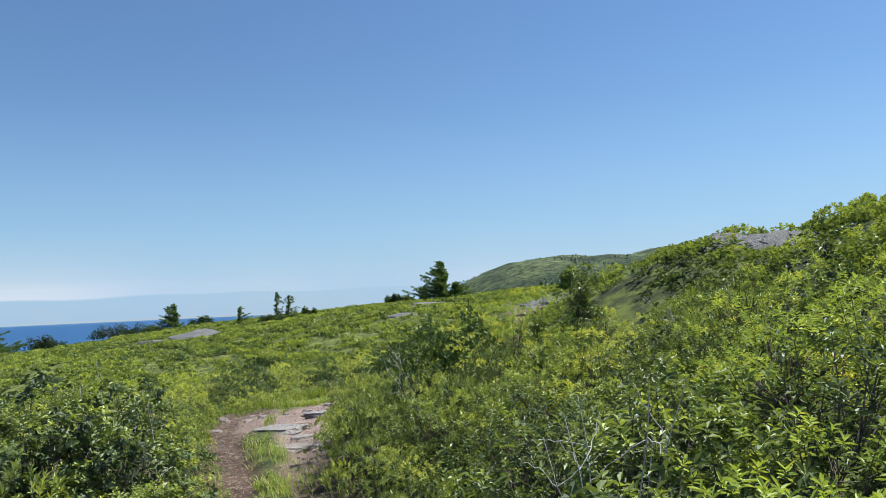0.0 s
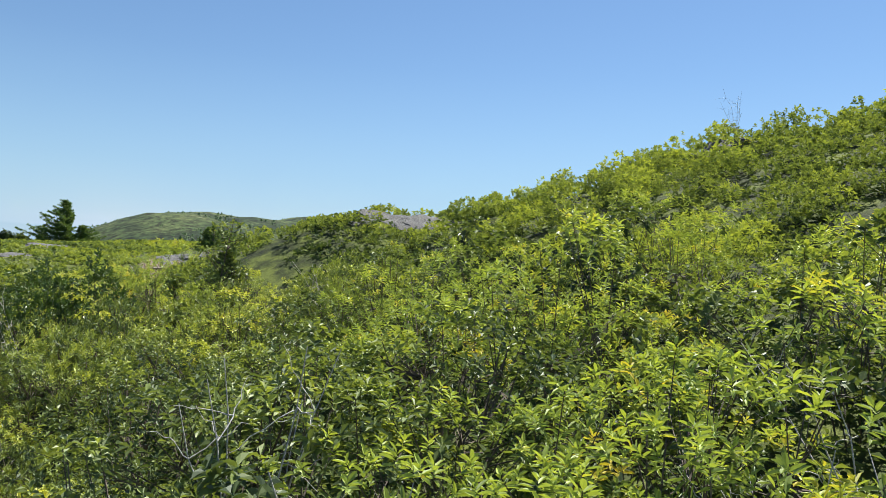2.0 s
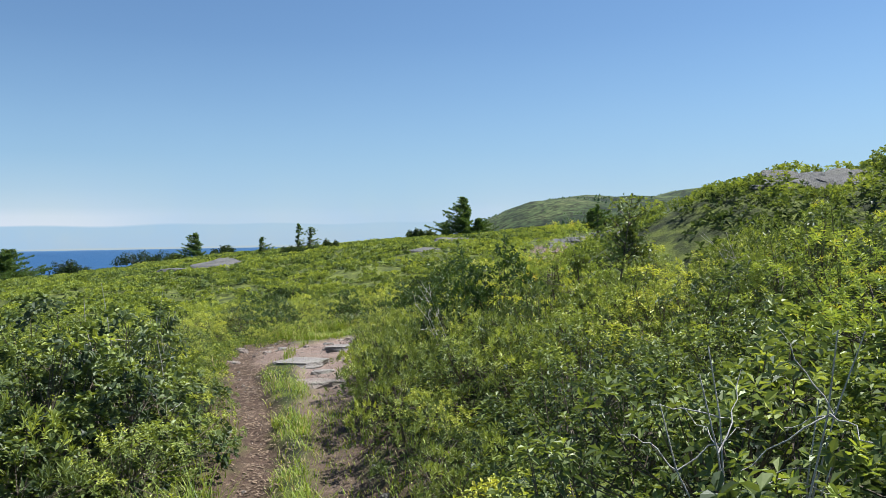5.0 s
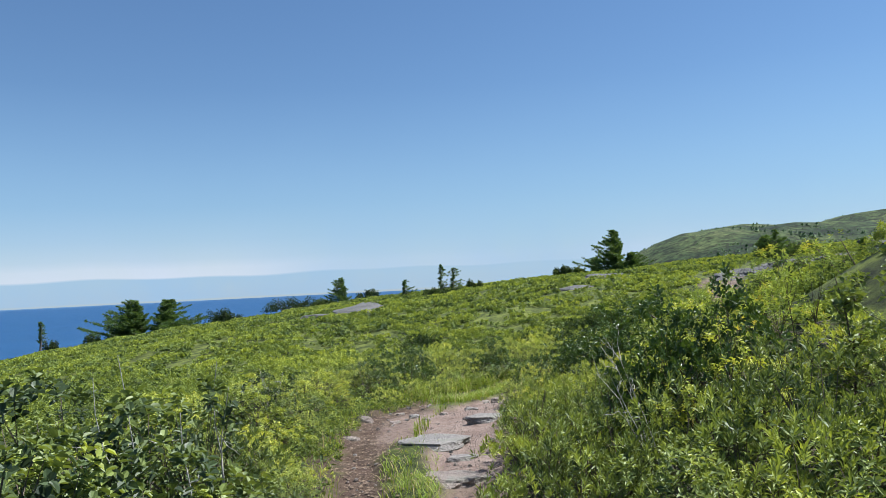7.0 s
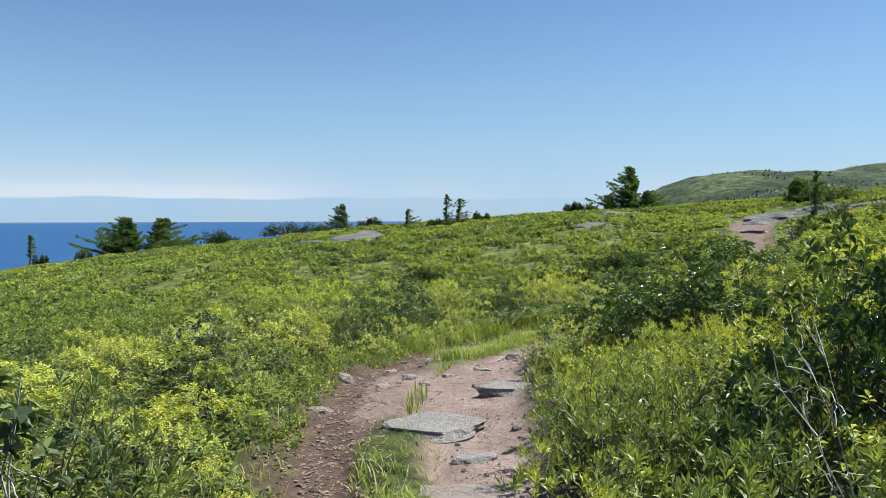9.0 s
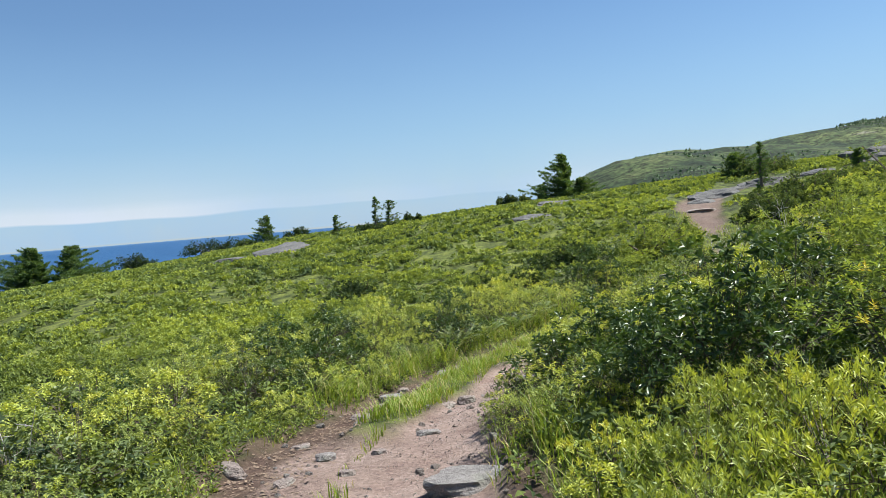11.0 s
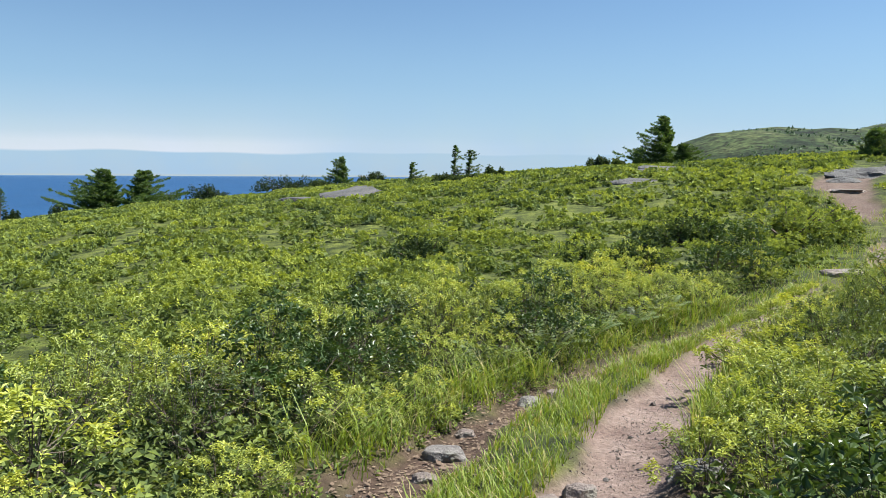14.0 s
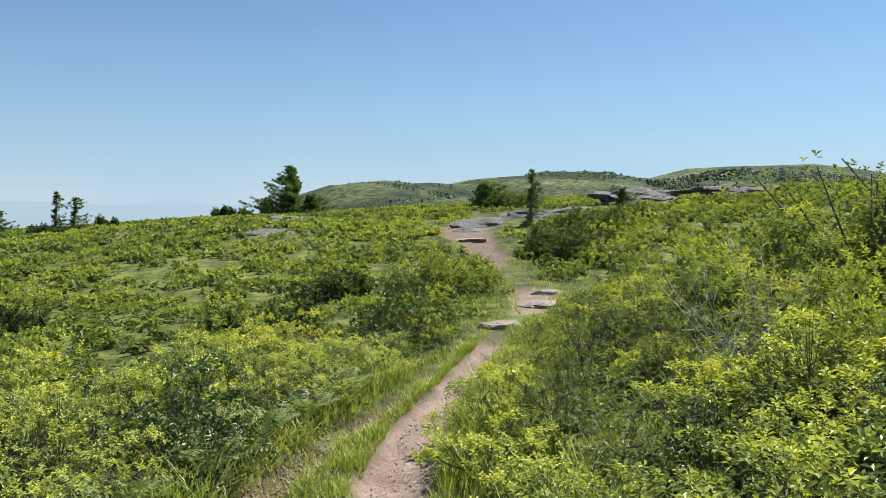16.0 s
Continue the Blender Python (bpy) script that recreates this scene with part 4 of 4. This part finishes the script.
grass = joined([
    blades(11000, strip_place(12.6, 20.5, l_in, r_in, 0.5), 0.095, rng, 1.0),
    blades(5200, strip_place(2.0, 10.2, lambda y: l_in(y) - 0.06, lambda y: r_in(y) + 0.08, 0.75), 0.08, rng, 1.5),
    blades(500, strip_place(10.3, 12.6, lambda y: l_in(y) + 0.3, lambda y: r_in(y) - 0.2, 0.9), 0.1, rng),
    blades(6000, strip_place(-1, 24, lambda y: r_out(y) - 0.05, lambda y: r_out(y) + 0.4, 0.7), 0.12, rng, 1.0),
    blades(3500, strip_place(-1, 20, lambda y: l_out(y) - 0.5, lambda y: l_out(y) + 0.04, 0.5), 0.13, rng, 0.8),
    blades(8000, strip_place(9.2, 12.0, lambda y: r_out(y) + 0.2, lambda y: r_out(y) + 1.5, 0.7), 0.26, rng, 0.9),
    blades(5000, strip_place(8.9, 10.7, lambda y: r_out(y) + 0.5, lambda y: r_out(y) + 2.3, 0.6), 0.3, rng, 0.8),
    blades(8000, strip_place(0.5, 8.3, lambda y: r_in(y) - 0.1, lambda y: r_out(y) + 0.05, 0.6), 0.06, rng, 1.3),
    blades(5000, strip_place(0.5, 5.0, lambda y: l_out(y) - 0.7, lambda y: l_out(y) + 0.05, 0.5), 0.28, rng, 0.9),
    blades(2600, strip_place(13.5, 19.0, lambda y: l_out(y) - 0.4, lambda y: l_out(y), 0.6), 0.3, rng, 1.7),
    blades(2200, strip_place(16.0, 20.0, lambda y: l_out(y) - 0.15, lambda y: l_in(y) + 0.05, 0.6), 0.08, rng, 1.0),
    blades(9000, strip_place(14.0, 19.5, lambda y: r_out(y), lambda y: r_out(y) + 0.8, 0.6), 0.28, rng, 0.8),
    blades(6000, strip_place(20.3, 27.5, lambda y: r_out(y) - 0.25, lambda y: r_out(y) + 1.2, 0.5), 0.1, rng, 1.2),
    blades(6000, strip_place(20.3, 30, lambda y: r_in(y) - 1.0, lambda y: r_in(y) + 0.15, 0.5), 0.11, rng, 1.2)])
stuff("trail_grass", grass, BLADE, "fresh green grass growing along and between the ruts", "grass")

# low leafy growth between and under the shrubs


def undergrowth(n):
    x, y = rng.uniform(-6.5, 5.5, n), rng.uniform(-1.5, 21, n)
    g = trail_gap(x, y)
    keep = near_zone(x, y) & (g > 0.02) & ((g > 0.25) | (rng.uniform(0, 1, n) < 0.5))
    x, y = x[keep], y[keep]
    m = len(x)
    lift = rng.uniform(0.02, 0.28, m) * sstep(0, 0.4, trail_gap(x, y)) + 0.015
    tips = np.stack([x, y, ground_z(x, y) + lift], -1)
    return leaves(tips, rng.normal(0, 0.3, (m, 3)) + [0, 0, 1], 4, 0.062, 0.03, rng.normal(0.42, 0.08, m), rng, polar=(50, 95))


def rut_edge(n):
    y = rng.uniform(9.5, 18, n)
    x = l_out(y) - rng.uniform(-0.05, 0.8, n)
    keep = rng.uniform(0, 1, n) < 0.45 + 0.5 * wob(x, y, 3.0, 2.0)
    x, y = x[keep], y[keep]
    m = len(x)
    lift = rng.uniform(0.01, 0.13, m) * (0.35 + 0.65 * sstep(0, 0.4, l_out(y) - x))
    return leaves(np.stack([x, y, ground_z(x, y) + lift], -1), rng.normal(0, 0.3, (m, 3)) + [0, 0, 1], 5, 0.04, 0.018, rng.normal(0.5, 0.12, m), rng, polar=(40, 90))


stuff("undergrowth", joined([undergrowth(36000), rut_edge(7000)]), FIELD, "low leafy growth filling the ground between shrubs", "undergrowth")

# ---- ferns on the verge ----


def fern_proto(seed):
    """A fern of unit size: arching fronds from one crown, leaflets in pairs."""
    rg = np.random.default_rng(seed)
    root = new("fern")
    for k in range(9):
        a = k * 0.7 + rg.uniform(-0.25, 0.25)
        out, up = rg.uniform(0.3, 0.52), rg.uniform(0.5, 0.72)
        d = np.array([math.cos(a), math.sin(a), 0.0])
        side = np.array([-d[1], d[0], 0.0])
        t = np.linspace(0, 1, 17)
        spine = d * (out * t ** 1.4)[:, None] + np.array([0, 0, 1.0]) * (up * (t - 0.42 * t ** 2.6))[:, None]
        tv, tf = tubes(spine[None], np.linspace(0.004, 0.001, 17)[None])
        verts, faces = [tv], [tf]
        off = len(tv)
        along = unit(np.gradient(spine, axis=0))
        for j in range(3, 17):
            reach = 0.13 * math.sin(math.pi * min(1.0, (j - 1.5) / 15.5)) ** 0.7 + 0.008
            for sg in (-1, 1):
                tip = spine[j] + side * sg * reach + along[j] * reach * 0.35 - np.array([0, 0, 0.2 * reach])
                mid = (spine[j] + tip) / 2
                w = along[j] * 0.014
                verts.append(np.array([spine[j], mid + w, tip, mid - w]))
                faces.append(np.array([[0, 1, 2, 3]]) + off)
                off += 4
        v = np.concatenate(verts)
        child("frond", mesh_from("frond", v, np.concatenate(faces), FERN, False, tone=np.clip(rg.normal(0.55, 0.16) + rg.normal(0, 0.06, len(v)), 0, 1)), root)
    return tagged(root, "pale green fern with arching fronds beside the trail", "fern", "ferns on the verge")


ferns = [fern_proto(401), fern_proto(402)]
for k, (x, y, size) in enumerate([(-2.95, 16.1, 0.7), (-2.5, 16.6, 0.75), (-2.2, 17.3, 0.75), (-2.75, 17.2, 0.8), (-1.85, 17.8, 0.7), (-1.5, 18.3, 0.7)]):
    m = pose(x, y, float(ground_z(x, y)) - 0.01, 0, 0, rng.uniform(0, 360)) @ Matrix.Diagonal((size, size, size, 1))
    if k < 2:
        ferns[k].matrix_world = m
    else:
        copy_thing(ferns[k % 2], m).scale = (size, size, size)

# ---- stones in the trail ----
for x, y, size, mat, turn, label in [
        (-2.1, 10.05, (0.4, 0.3, 0.09), STONE, 10, "flat grey stone set in the trail"),
        (-1.75, 8.85, (0.38, 0.22, 0.08), PINK, -5, "flat pale stone set in the trail"),
        (-1.78, 9.5, (0.2, 0.13, 0.06), STONE, 40, "small flat grey stone in the trail"),
        (-1.8, 11.1, (0.26, 0.17, 0.09), STONE, 20, "flat grey stone at the edge of the trail"),
        (-3.36, 11.72, (0.22, 0.085, 0.09), PINK, -40, "pale pointed stone at the edge of the rut"),
        (-3.12, 10.5, (0.13, 0.09, 0.06), PINK, 20, "pale stone at the edge of the rut"),
        (-2.82, 11.95, (0.1, 0.08, 0.07), STONE, 0, "broken grey stone lying in the trail"),
        (-3.1, 12.3, (0.12, 0.08, 0.05), PINK, 30, "pale flat stone lying in the rut"),
        (-2.82, 13.66, (0.1, 0.08, 0.06), PINK, 0, "pale broken stone lying in the trail"),
        (-2.22, 13.42, (0.13, 0.07, 0.06), PINK, 60, "pale broken stone lying in the trail"),
        (-2.22, 12.38, (0.12, 0.08, 0.05), STONE, 10, "flat grey stone lying in the trail"),
        (-2.45, 11.9, (0.07, 0.05, 0.04), PINK, 0, "small broken stone lying in the trail"),
        (-2.55, 11.5, (0.08, 0.06, 0.05), PINK, 15, "small broken stone lying in the trail"),
        (-2.9, 11.4, (0.11, 0.08, 0.04), PINK, 80, "small flat stone lying in the trail"),
        (-2.52, 15.45, (0.13, 0.12, 0.1), STONE, 25, "dark grey angular stone beside the grass strip"),
        (-2.36, 15.65, (0.1, 0.08, 0.05), PINK, 0, "pale flat stone beside the grass strip"),
        (-2.82, 14.12, (0.19, 0.11, 0.1), STONE, 8, "rounded grey stone lying in the rut"),
        (-2.8, 14.55, (0.09, 0.07, 0.06), PINK, 0, "small pale stone lying in the rut"),
        (-2.08, 13.57, (0.12, 0.1, 0.1), PINK, 45, "pale wedge-shaped stone beside the trail"),
        (-1.55, 13.65, (0.22, 0.14, 0.1), STONE, 35, "weathered grey rock at the edge of the trail"),
        (-2.87, 13.24, (0.16, 0.1, 0.05), PINK, 0, "flat stone worn level with the trail"),
        (0.87, 21.2, (0.34, 0.22, 0.1), PINK, -10, "pale flat stepping stone on the grassy trail"),
        (2.2, 23.2, (0.42, 0.34, 0.1), PINK, 30, "pale flat stone in the grassy trail"),
        (2.75, 24.3, (0.3, 0.24, 0.09), STONE, 0, "flat grey stone in the grassy trail")]:
    size = tuple((0.95 if size[0] > 0.25 else 0.75) * v for v in size)
    rock("trail_stone", x, y, size, mat, int(abs(x * 37) + y * 11), label, turn, sink=0.3, sub=3, group="stones in the trail", flat=0.45)

pebble_meshes = [rock_mesh("pebble", (1, 0.8, 0.55), PINK if k % 3 else STONE, 60 + k, 1, 0.3) for k in range(8)]
for k in range(170):
    y = rng.uniform(4, 17.5)
    if k < 70:
        y = rng.uniform(8.5, 13.5)
    on_right = rng.uniform() < 0.7
    cx, w = (right_x(y), np.interp(y, RIGHT_Y, RIGHT_W)) if on_right else (left_x(y), np.interp(y, LEFT_Y, LEFT_W))
    x = cx + w * rng.uniform(-0.55, 0.55)
    s = float(np.clip(rng.lognormal(-3.9, 0.45), 0.01, 0.05))
    ob = new("pebble", pebble_meshes[k % 8])
    ob.matrix_world = pose(x, y, float(ground_z(x, y)) + s * 0.2, rng.uniform(-20, 20), rng.uniform(-20, 20), rng.uniform(0, 360)) @ Matrix.Diagonal((s, s, s, 1))
    tagged(ob, "small pinkish broken stone lying on the gravel trail", "pebble", "pebbles on the trail")


def grit_field(n):
    y = rng.uniform(3, 20, n)
    on = rng.uniform(0, 1, n) < 0.88
    cx = np.where(on, right_x(y), left_x(y))
    w = np.where(on, np.interp(y, RIGHT_Y, RIGHT_W), np.interp(y, LEFT_Y, LEFT_W))
    x = cx + w * rng.normal(0, 0.33, n)
    s = np.clip(rng.lognormal(-5.1, 0.4, n), 0.003, 0.014)
    z = ground_z(x, y)
    a = rng.uniform(0, 2 * np.pi, (n, 1)) + np.array([[0, 2.1, 4.2]]) + rng.uniform(-0.5, 0.5, (n, 3))
    low = np.stack([x[:, None] + np.cos(a) * s[:, None], y[:, None] + np.sin(a) * s[:, None], np.tile(z[:, None] - 0.003, (1, 3))], -1)
    top = np.stack([x, y, z + s * 0.7], -1)[:, None] + rng.normal(0, 0.2, (n, 1, 3)) * s[:, None, None]
    v = np.concatenate([low, top], 1).reshape(-1, 3)
    k = (np.arange(n) * 4)[:, None]
    return v, np.concatenate([k + [0, 1, 3], k + [1, 2, 3], k + [2, 0, 3]])


gv, gf = grit_field(13000)
tagged(new("trail_gravel", mesh_from("trail_gravel", gv, gf, PINK)), "loose pinkish gravel scattered on the trail", "gravel", kind="stuff")

# dry leaves and twig bits in the rut


def litter(n):
    y = rng.uniform(3, 18, n)
    x = left_x(y) + np.interp(y, LEFT_Y, LEFT_W) * rng.normal(0, 0.4, n)
    a = rng.uniform(0, 2 * np.pi, n)
    d = np.stack([np.cos(a), np.sin(a), rng.uniform(-0.1, 0.3, n)], -1)
    s = np.stack([-np.sin(a), np.cos(a), rng.uniform(-0.3, 0.3, n)], -1)
    ln, w = rng.uniform(0.012, 0.05, (n, 1)), rng.uniform(0.003, 0.014, (n, 1))
    b = np.stack([x, y, ground_z(x, y) + 0.004], -1)
    v = np.stack([b, b + d * ln * 0.5 + s * w, b + d * ln, b + d * ln * 0.5 - s * w], 1).reshape(-1, 3)
    return v, np.arange(4 * n).reshape(-1, 4), np.repeat(rng.uniform(0.75, 1.0, n), 4)


stuff("dry_litter", litter(6500), DRY, "dry leaves and twig bits lying in the rut", "litter")

# ---- dead twigs, saplings, skyline bushes ----


def dead_shrub(x, y, height, seed, label, forks=5, spread=0.5, thick=0.004):
    rg = np.random.default_rng(seed)
    root = new("dead_shrub")
    main, side = [], []
    for k in range(forks):
        a = rg.uniform(0, 2 * np.pi)
        s = np.linspace(0, 1, 7)[:, None]
        tip = np.array([math.cos(a) * spread * rg.uniform(0.3, 1), math.sin(a) * spread * rg.uniform(0.3, 1), height * rg.uniform(0.65, 1.02) if k else height])
        p = tip * s ** [1.4, 1.4, 0.9] + np.cumsum(rg.normal(0, 0.018, (7, 3)), 0) * height
        p[0] = (0, 0, -0.05)
        main.append(p)
        for j in ((4,) if forks < 3 else (2, 3, 4, 5, 5)):
            d = rg.normal(0, 1, 3) * [1, 1, 0.5] + [0, 0, 0.4]
            q = p[j] + d / np.linalg.norm(d) * s * height * rg.uniform(0.08, 0.22) + np.cumsum(rg.normal(0, 0.008, (7, 3)), 0) * (s > 0)
            side.append(q)
    for p in main:
        v, f = tubes(p[None], np.linspace(thick, thick * 0.35, 7)[None], 5)
        child("stem", mesh_from("stem", v, f, DEAD, True), root)
    for q in side:
        v, f = tubes(q[None], np.linspace(thick * 0.5, thick * 0.2, 7)[None], 4)
        child("twig", mesh_from("twig", v, f, DEAD, True), root)
    root.matrix_world = pose(x, y, float(ground_z(x, y)), 0, 0, rg.uniform(0, 360))
    return tagged(root, label, "dead shrub", "dead twigs")


for x, y, h, sd, label, forks, spread in [
        (0.4, 2.2, 1.04, 1, "bare silver-grey dead shrub among green leaves", 7, 0.26),
        (0.5, 1.6, 0.88, 21, "bare silver-grey dead twigs among green leaves", 6, 0.24),
        (1.75, 1.25, 0.62, 2, "bare grey dead twigs among green shrubs", 6, 0.5),
        (1.95, 1.5, 0.7, 22, "bare grey dead twigs in a dark hollow between shrubs", 7, 0.5),
        (1.6, 1.5, 0.55, 23, "bare grey dead twigs in a dark hollow between shrubs", 6, 0.45),
        (-0.25, 7.5, 0.95, 3, "pale dead branch poking from a dark bush", 4, 0.45),
        (-2.86, 6.5, 1.22, 4, "thin pale dead stems above the shrubs", 2, 0.15),
        (-2.63, 6.9, 1.25, 5, "thin pale dead stems above the shrubs", 2, 0.2),
        (-2.2, 6.05, 1.05, 6, "thin pale dead stems above the shrubs", 2, 0.12),
        (10.6, 10.3, 1.2, 7, "bare dead shrub on the crest of the slope", 6, 0.35),
        (1.0, 16.4, 0.95, 8, "tangle of silver-grey dead twigs", 9, 0.6),
        (1.6, 16.8, 1.1, 9, "tangle of silver-grey dead twigs", 9, 0.6),
        (0.5, 15.9, 0.8, 10, "tangle of silver-grey dead twigs", 7, 0.5),
        (2.2, 7.0, 0.8, 11, "tangle of grey dead twigs on the slope", 8, 0.5),
        (-4.1, 10.8, 0.7, 12, "dark dead twigs in a low bush", 5, 0.3)]:
    dead_shrub(x, y, h, sd, label, forks, spread, 0.0055 if forks == 2 else 0.0038)


def sapling(x, y, height, seed, label, lean=0.1):
    rg = np.random.default_rng(seed)
    root = new("birch_sapling")
    s = np.linspace(0, 1, 8)
    p = np.stack([lean * height * s ** 2, 0.04 * np.sin(s * 6), height * s - 0.05], -1)
    paths, rad = [p], [np.linspace(0.014, 0.003, 8)]
    tips = [p[4:]]
    for k in range(26):
        t = rg.uniform(0.12, 0.95)
        a = rg.uniform(0, 6.28)
        d = np.array([math.cos(a), math.sin(a), 0.9]) * height * 0.24 * (1.2 - t)
        b = np.array([np.interp(t, s, p[:, c]) for c in range(3)])
        q = b + d * s[:, None] + np.cumsum(rg.normal(0, 0.008, (8, 3)), 0)
        paths.append(q), rad.append(np.linspace(0.006, 0.0015, 8)), tips.append(q[2:])
    v, f = tubes(np.array(paths), np.array(rad), 5)
    child("trunk", mesh_from("trunk", v, f, TWIG, True), root)
    tp = np.concatenate(tips)
    tp = tp + rg.normal(0, 0.03, tp.shape)
    v, f, t = leaves(tp, rg.normal(0, 0.5, tp.shape) + [0, 0, 0.6], 4, 0.05, 0.034, 0.4, rg, polar=(50, 110))
    child("crown", mesh_from("crown", v, f, LEAF, False, tone=np.clip(t, 0, 1)), root)
    root.matrix_world = pose(x, y, float(ground_z(x, y)), 0, 0, 0)
    return tagged(root, label, "sapling", "saplings")


sapling(1.34, 8.1, 1.45, 1, "slender young birch with sparse dark leaves")
sapling(1.6, 8.2, 1.1, 2, "slender young birch with sparse dark leaves", -0.15)
sapling(1.05, 8.4, 1.0, 3, "slender young birch with sparse dark leaves", -0.1)


def bush(x, y, w, h, seed, label, tone=0.3, mat=None, leaf=0.12, n=420):
    """A rounded bush seen from afar: several stems, uneven crown of coarse leaves."""
    rg = np.random.default_rng(seed)
    root = new("skyline_bush")
    k = 14 if w > 2.4 else 9
    cx = rg.uniform(-0.5, 0.5, k) * w
    cy = rg.uniform(-0.3, 0.3, k) * w
    ch = h * rg.uniform(0.55, 1.0, k)
    s = np.linspace(0, 1, 4)[None, :, None]
    top = np.stack([cx, cy, ch * 0.9], -1)[:, None]
    v, f = tubes(top * s * [1, 1, 1] + [0, 0, -0.05], np.tile(np.linspace(0.03, 0.008, 4), (k, 1)), 4)
    child("branchwork", mesh_from("branchwork", v, f, TWIG), root)
    i = rg.integers(0, k, n)
    d = unit(rg.normal(0, 1, (n, 3)))
    d[:, 2] = np.abs(d[:, 2])
    p = np.stack([cx[i], cy[i], ch[i] * 0.14], -1) + d * np.stack([np.full(n, w * 0.22), np.full(n, w * 0.22), ch[i] * 0.82], -1) * rg.uniform(0.5, 1.0, (n, 1))
    v, f, t = leaves(p, d + [0, 0, 0.5], 5, leaf, leaf * 0.5, tone + rg.normal(0, 0.08, n), rg)
    child("crown", mesh_from("crown", v, f, mat or FIELD, False, tone=np.clip(t, 0, 1)), root)
    root.matrix_world = pose(x, y, float(ground_z(x, y)), 0, 0, 0)
    return tagged(root, label, "bush", "bushes on the skyline")


for k, (x, y, w, h, label, tone) in enumerate([
        (-29.25, 57.0, 2.7, 1.45, "low dark rounded bush above the sea", 0.15), (-24.3, 59.0, 3.5, 1.4, "long low dark bush above the sea", 0.15), (-19.3, 61.5, 1.6, 1.1, "low dark bush beside a spruce", 0.2),
        (-8.0, 46.5, 0.9, 0.75, "low dark bush on the skyline", 0.25), (-9.4, 45.1, 1.8, 0.5, "low dark mat of juniper under thin spruces", 0.25), (-3.6, 57.8, 1.2, 1.05, "small dark bush on the skyline", 0.25), (-1.9, 55.5, 1.4, 0.8, "low dark bush beside a spruce", 0.35),
        (-38.0, 53.8, 1.2, 1.2, "low grey-green bush below spruces", 0.3), (-40.5, 52.4, 1.0, 1.3, "low dark bush on the seaward slope", 0.2), (-33.5, 56.5, 2.0, 0.8, "low green bush beside spruces", 0.4), (-22.3, 60.0, 2.0, 0.9, "low dark bush beside a spruce", 0.3),
        (6.0, 29.6, 1.8, 0.75, "dense dark green bush beside the rocky trail", 0.36), (5.0, 28.4, 1.7, 0.7, "dense dark green bush beside the rocky trail", 0.36), (7.4, 30.5, 1.8, 0.7, "dense dark green bush below the rock slab", 0.38),
        (7.2, 39.4, 2.4, 0.9, "low green bush behind the rock slab", 0.35), (4.6, 19.0, 2.6, 1.85, "tall green bush on the rise", 0.5), (6.3, 19.4, 2.8, 2.1, "tall green bush on the rise", 0.5), (3.3, 19.6, 1.5, 0.9, "tall dark green bush on the rise", 0.4),
        (0.9, 24.9, 1.7, 0.75, "bright green leafy bush beside the grassy trail", 0.58), (1.6, 26.0, 1.4, 0.6, "bright green leafy bush beside the grassy trail", 0.6), (4.3, 27.2, 1.5, 0.65, "dense dark green bush beside the rocky trail", 0.3), (-1.0, 24.4, 1.3, 0.55, "dark leafy bush in the heath", 0.3), (-5.5, 24.0, 1.5, 0.55, "dark leafy bush in the heath", 0.25), (-2.2, 22.3, 1.3, 0.55, "dark leafy bush in the heath", 0.3)]):
    bush(x, y, w, h, 300 + k, label, tone, leaf=0.06 + 0.001 * y, n=1500 if h > 1.6 else 1000 if w > 2.4 else 640)

# ---- far woods and scrub on the hills ----


def far_woods(n):
    rg = np.random.default_rng(5)
    az = np.radians(np.concatenate([rg.uniform(20, 46, n // 2), rg.uniform(2, 46, n - n // 2)]))
    rr = np.concatenate([rg.uniform(300, 400, n // 2), rg.uniform(190, 390, n - n // 2)])
    x, y = -2 + rr * np.sin(az), 11 + rr * np.cos(az)
    keep = wob(x, y, 0.022, 3.0) + 0.5 * wob(x, y, 0.07, 1.0) + np.concatenate([np.full(n // 2, 0.35), np.full(n - n // 2, 0.0)]) > 0.22
    x, y = x[keep], y[keep]
    m = len(x)
    h = rg.uniform(0.4, 1.45, m) ** 1.5 * np.where((az[keep] > 0.5) & (az[keep] < 0.62), 1.2, 0.62)
    z = ground_z(x, y) - 0.35 * h
    parts = []
    for lay, (t0, t1, w) in enumerate([(0.0, 0.65, 0.85), (0.4, 1.05, 0.45)]):
        a = rg.uniform(0, 1, (m, 1)) + np.arange(6)[None] * 2 * np.pi / 6
        rad = (h * w)[:, None] * rg.uniform(0.6, 1.25, (m, 6))
        ring = np.stack([x[:, None] + rad * np.cos(a), y[:, None] + rad * np.sin(a), z[:, None] + (h * t0)[:, None] + rg.uniform(-0.1, 0.1, (m, 6)) * h[:, None]], -1)
        top = np.stack([x, y, z + h * t1], -1)[:, None]
        v = np.concatenate([ring, top], 1).reshape(-1, 3)
        k = (np.arange(m) * 7)[:, None]
        f = np.concatenate([k + [j, (j + 1) % 6, 6] for j in range(6)])
        parts.append((v, f, np.repeat(np.clip(rg.normal(0.1, 0.15, m), 0, 1), 7)))
    return joined(parts)


stuff("far_woods", far_woods(17000), NEEDLE, "dark spruce scrub dotted over the far hills", "woods")
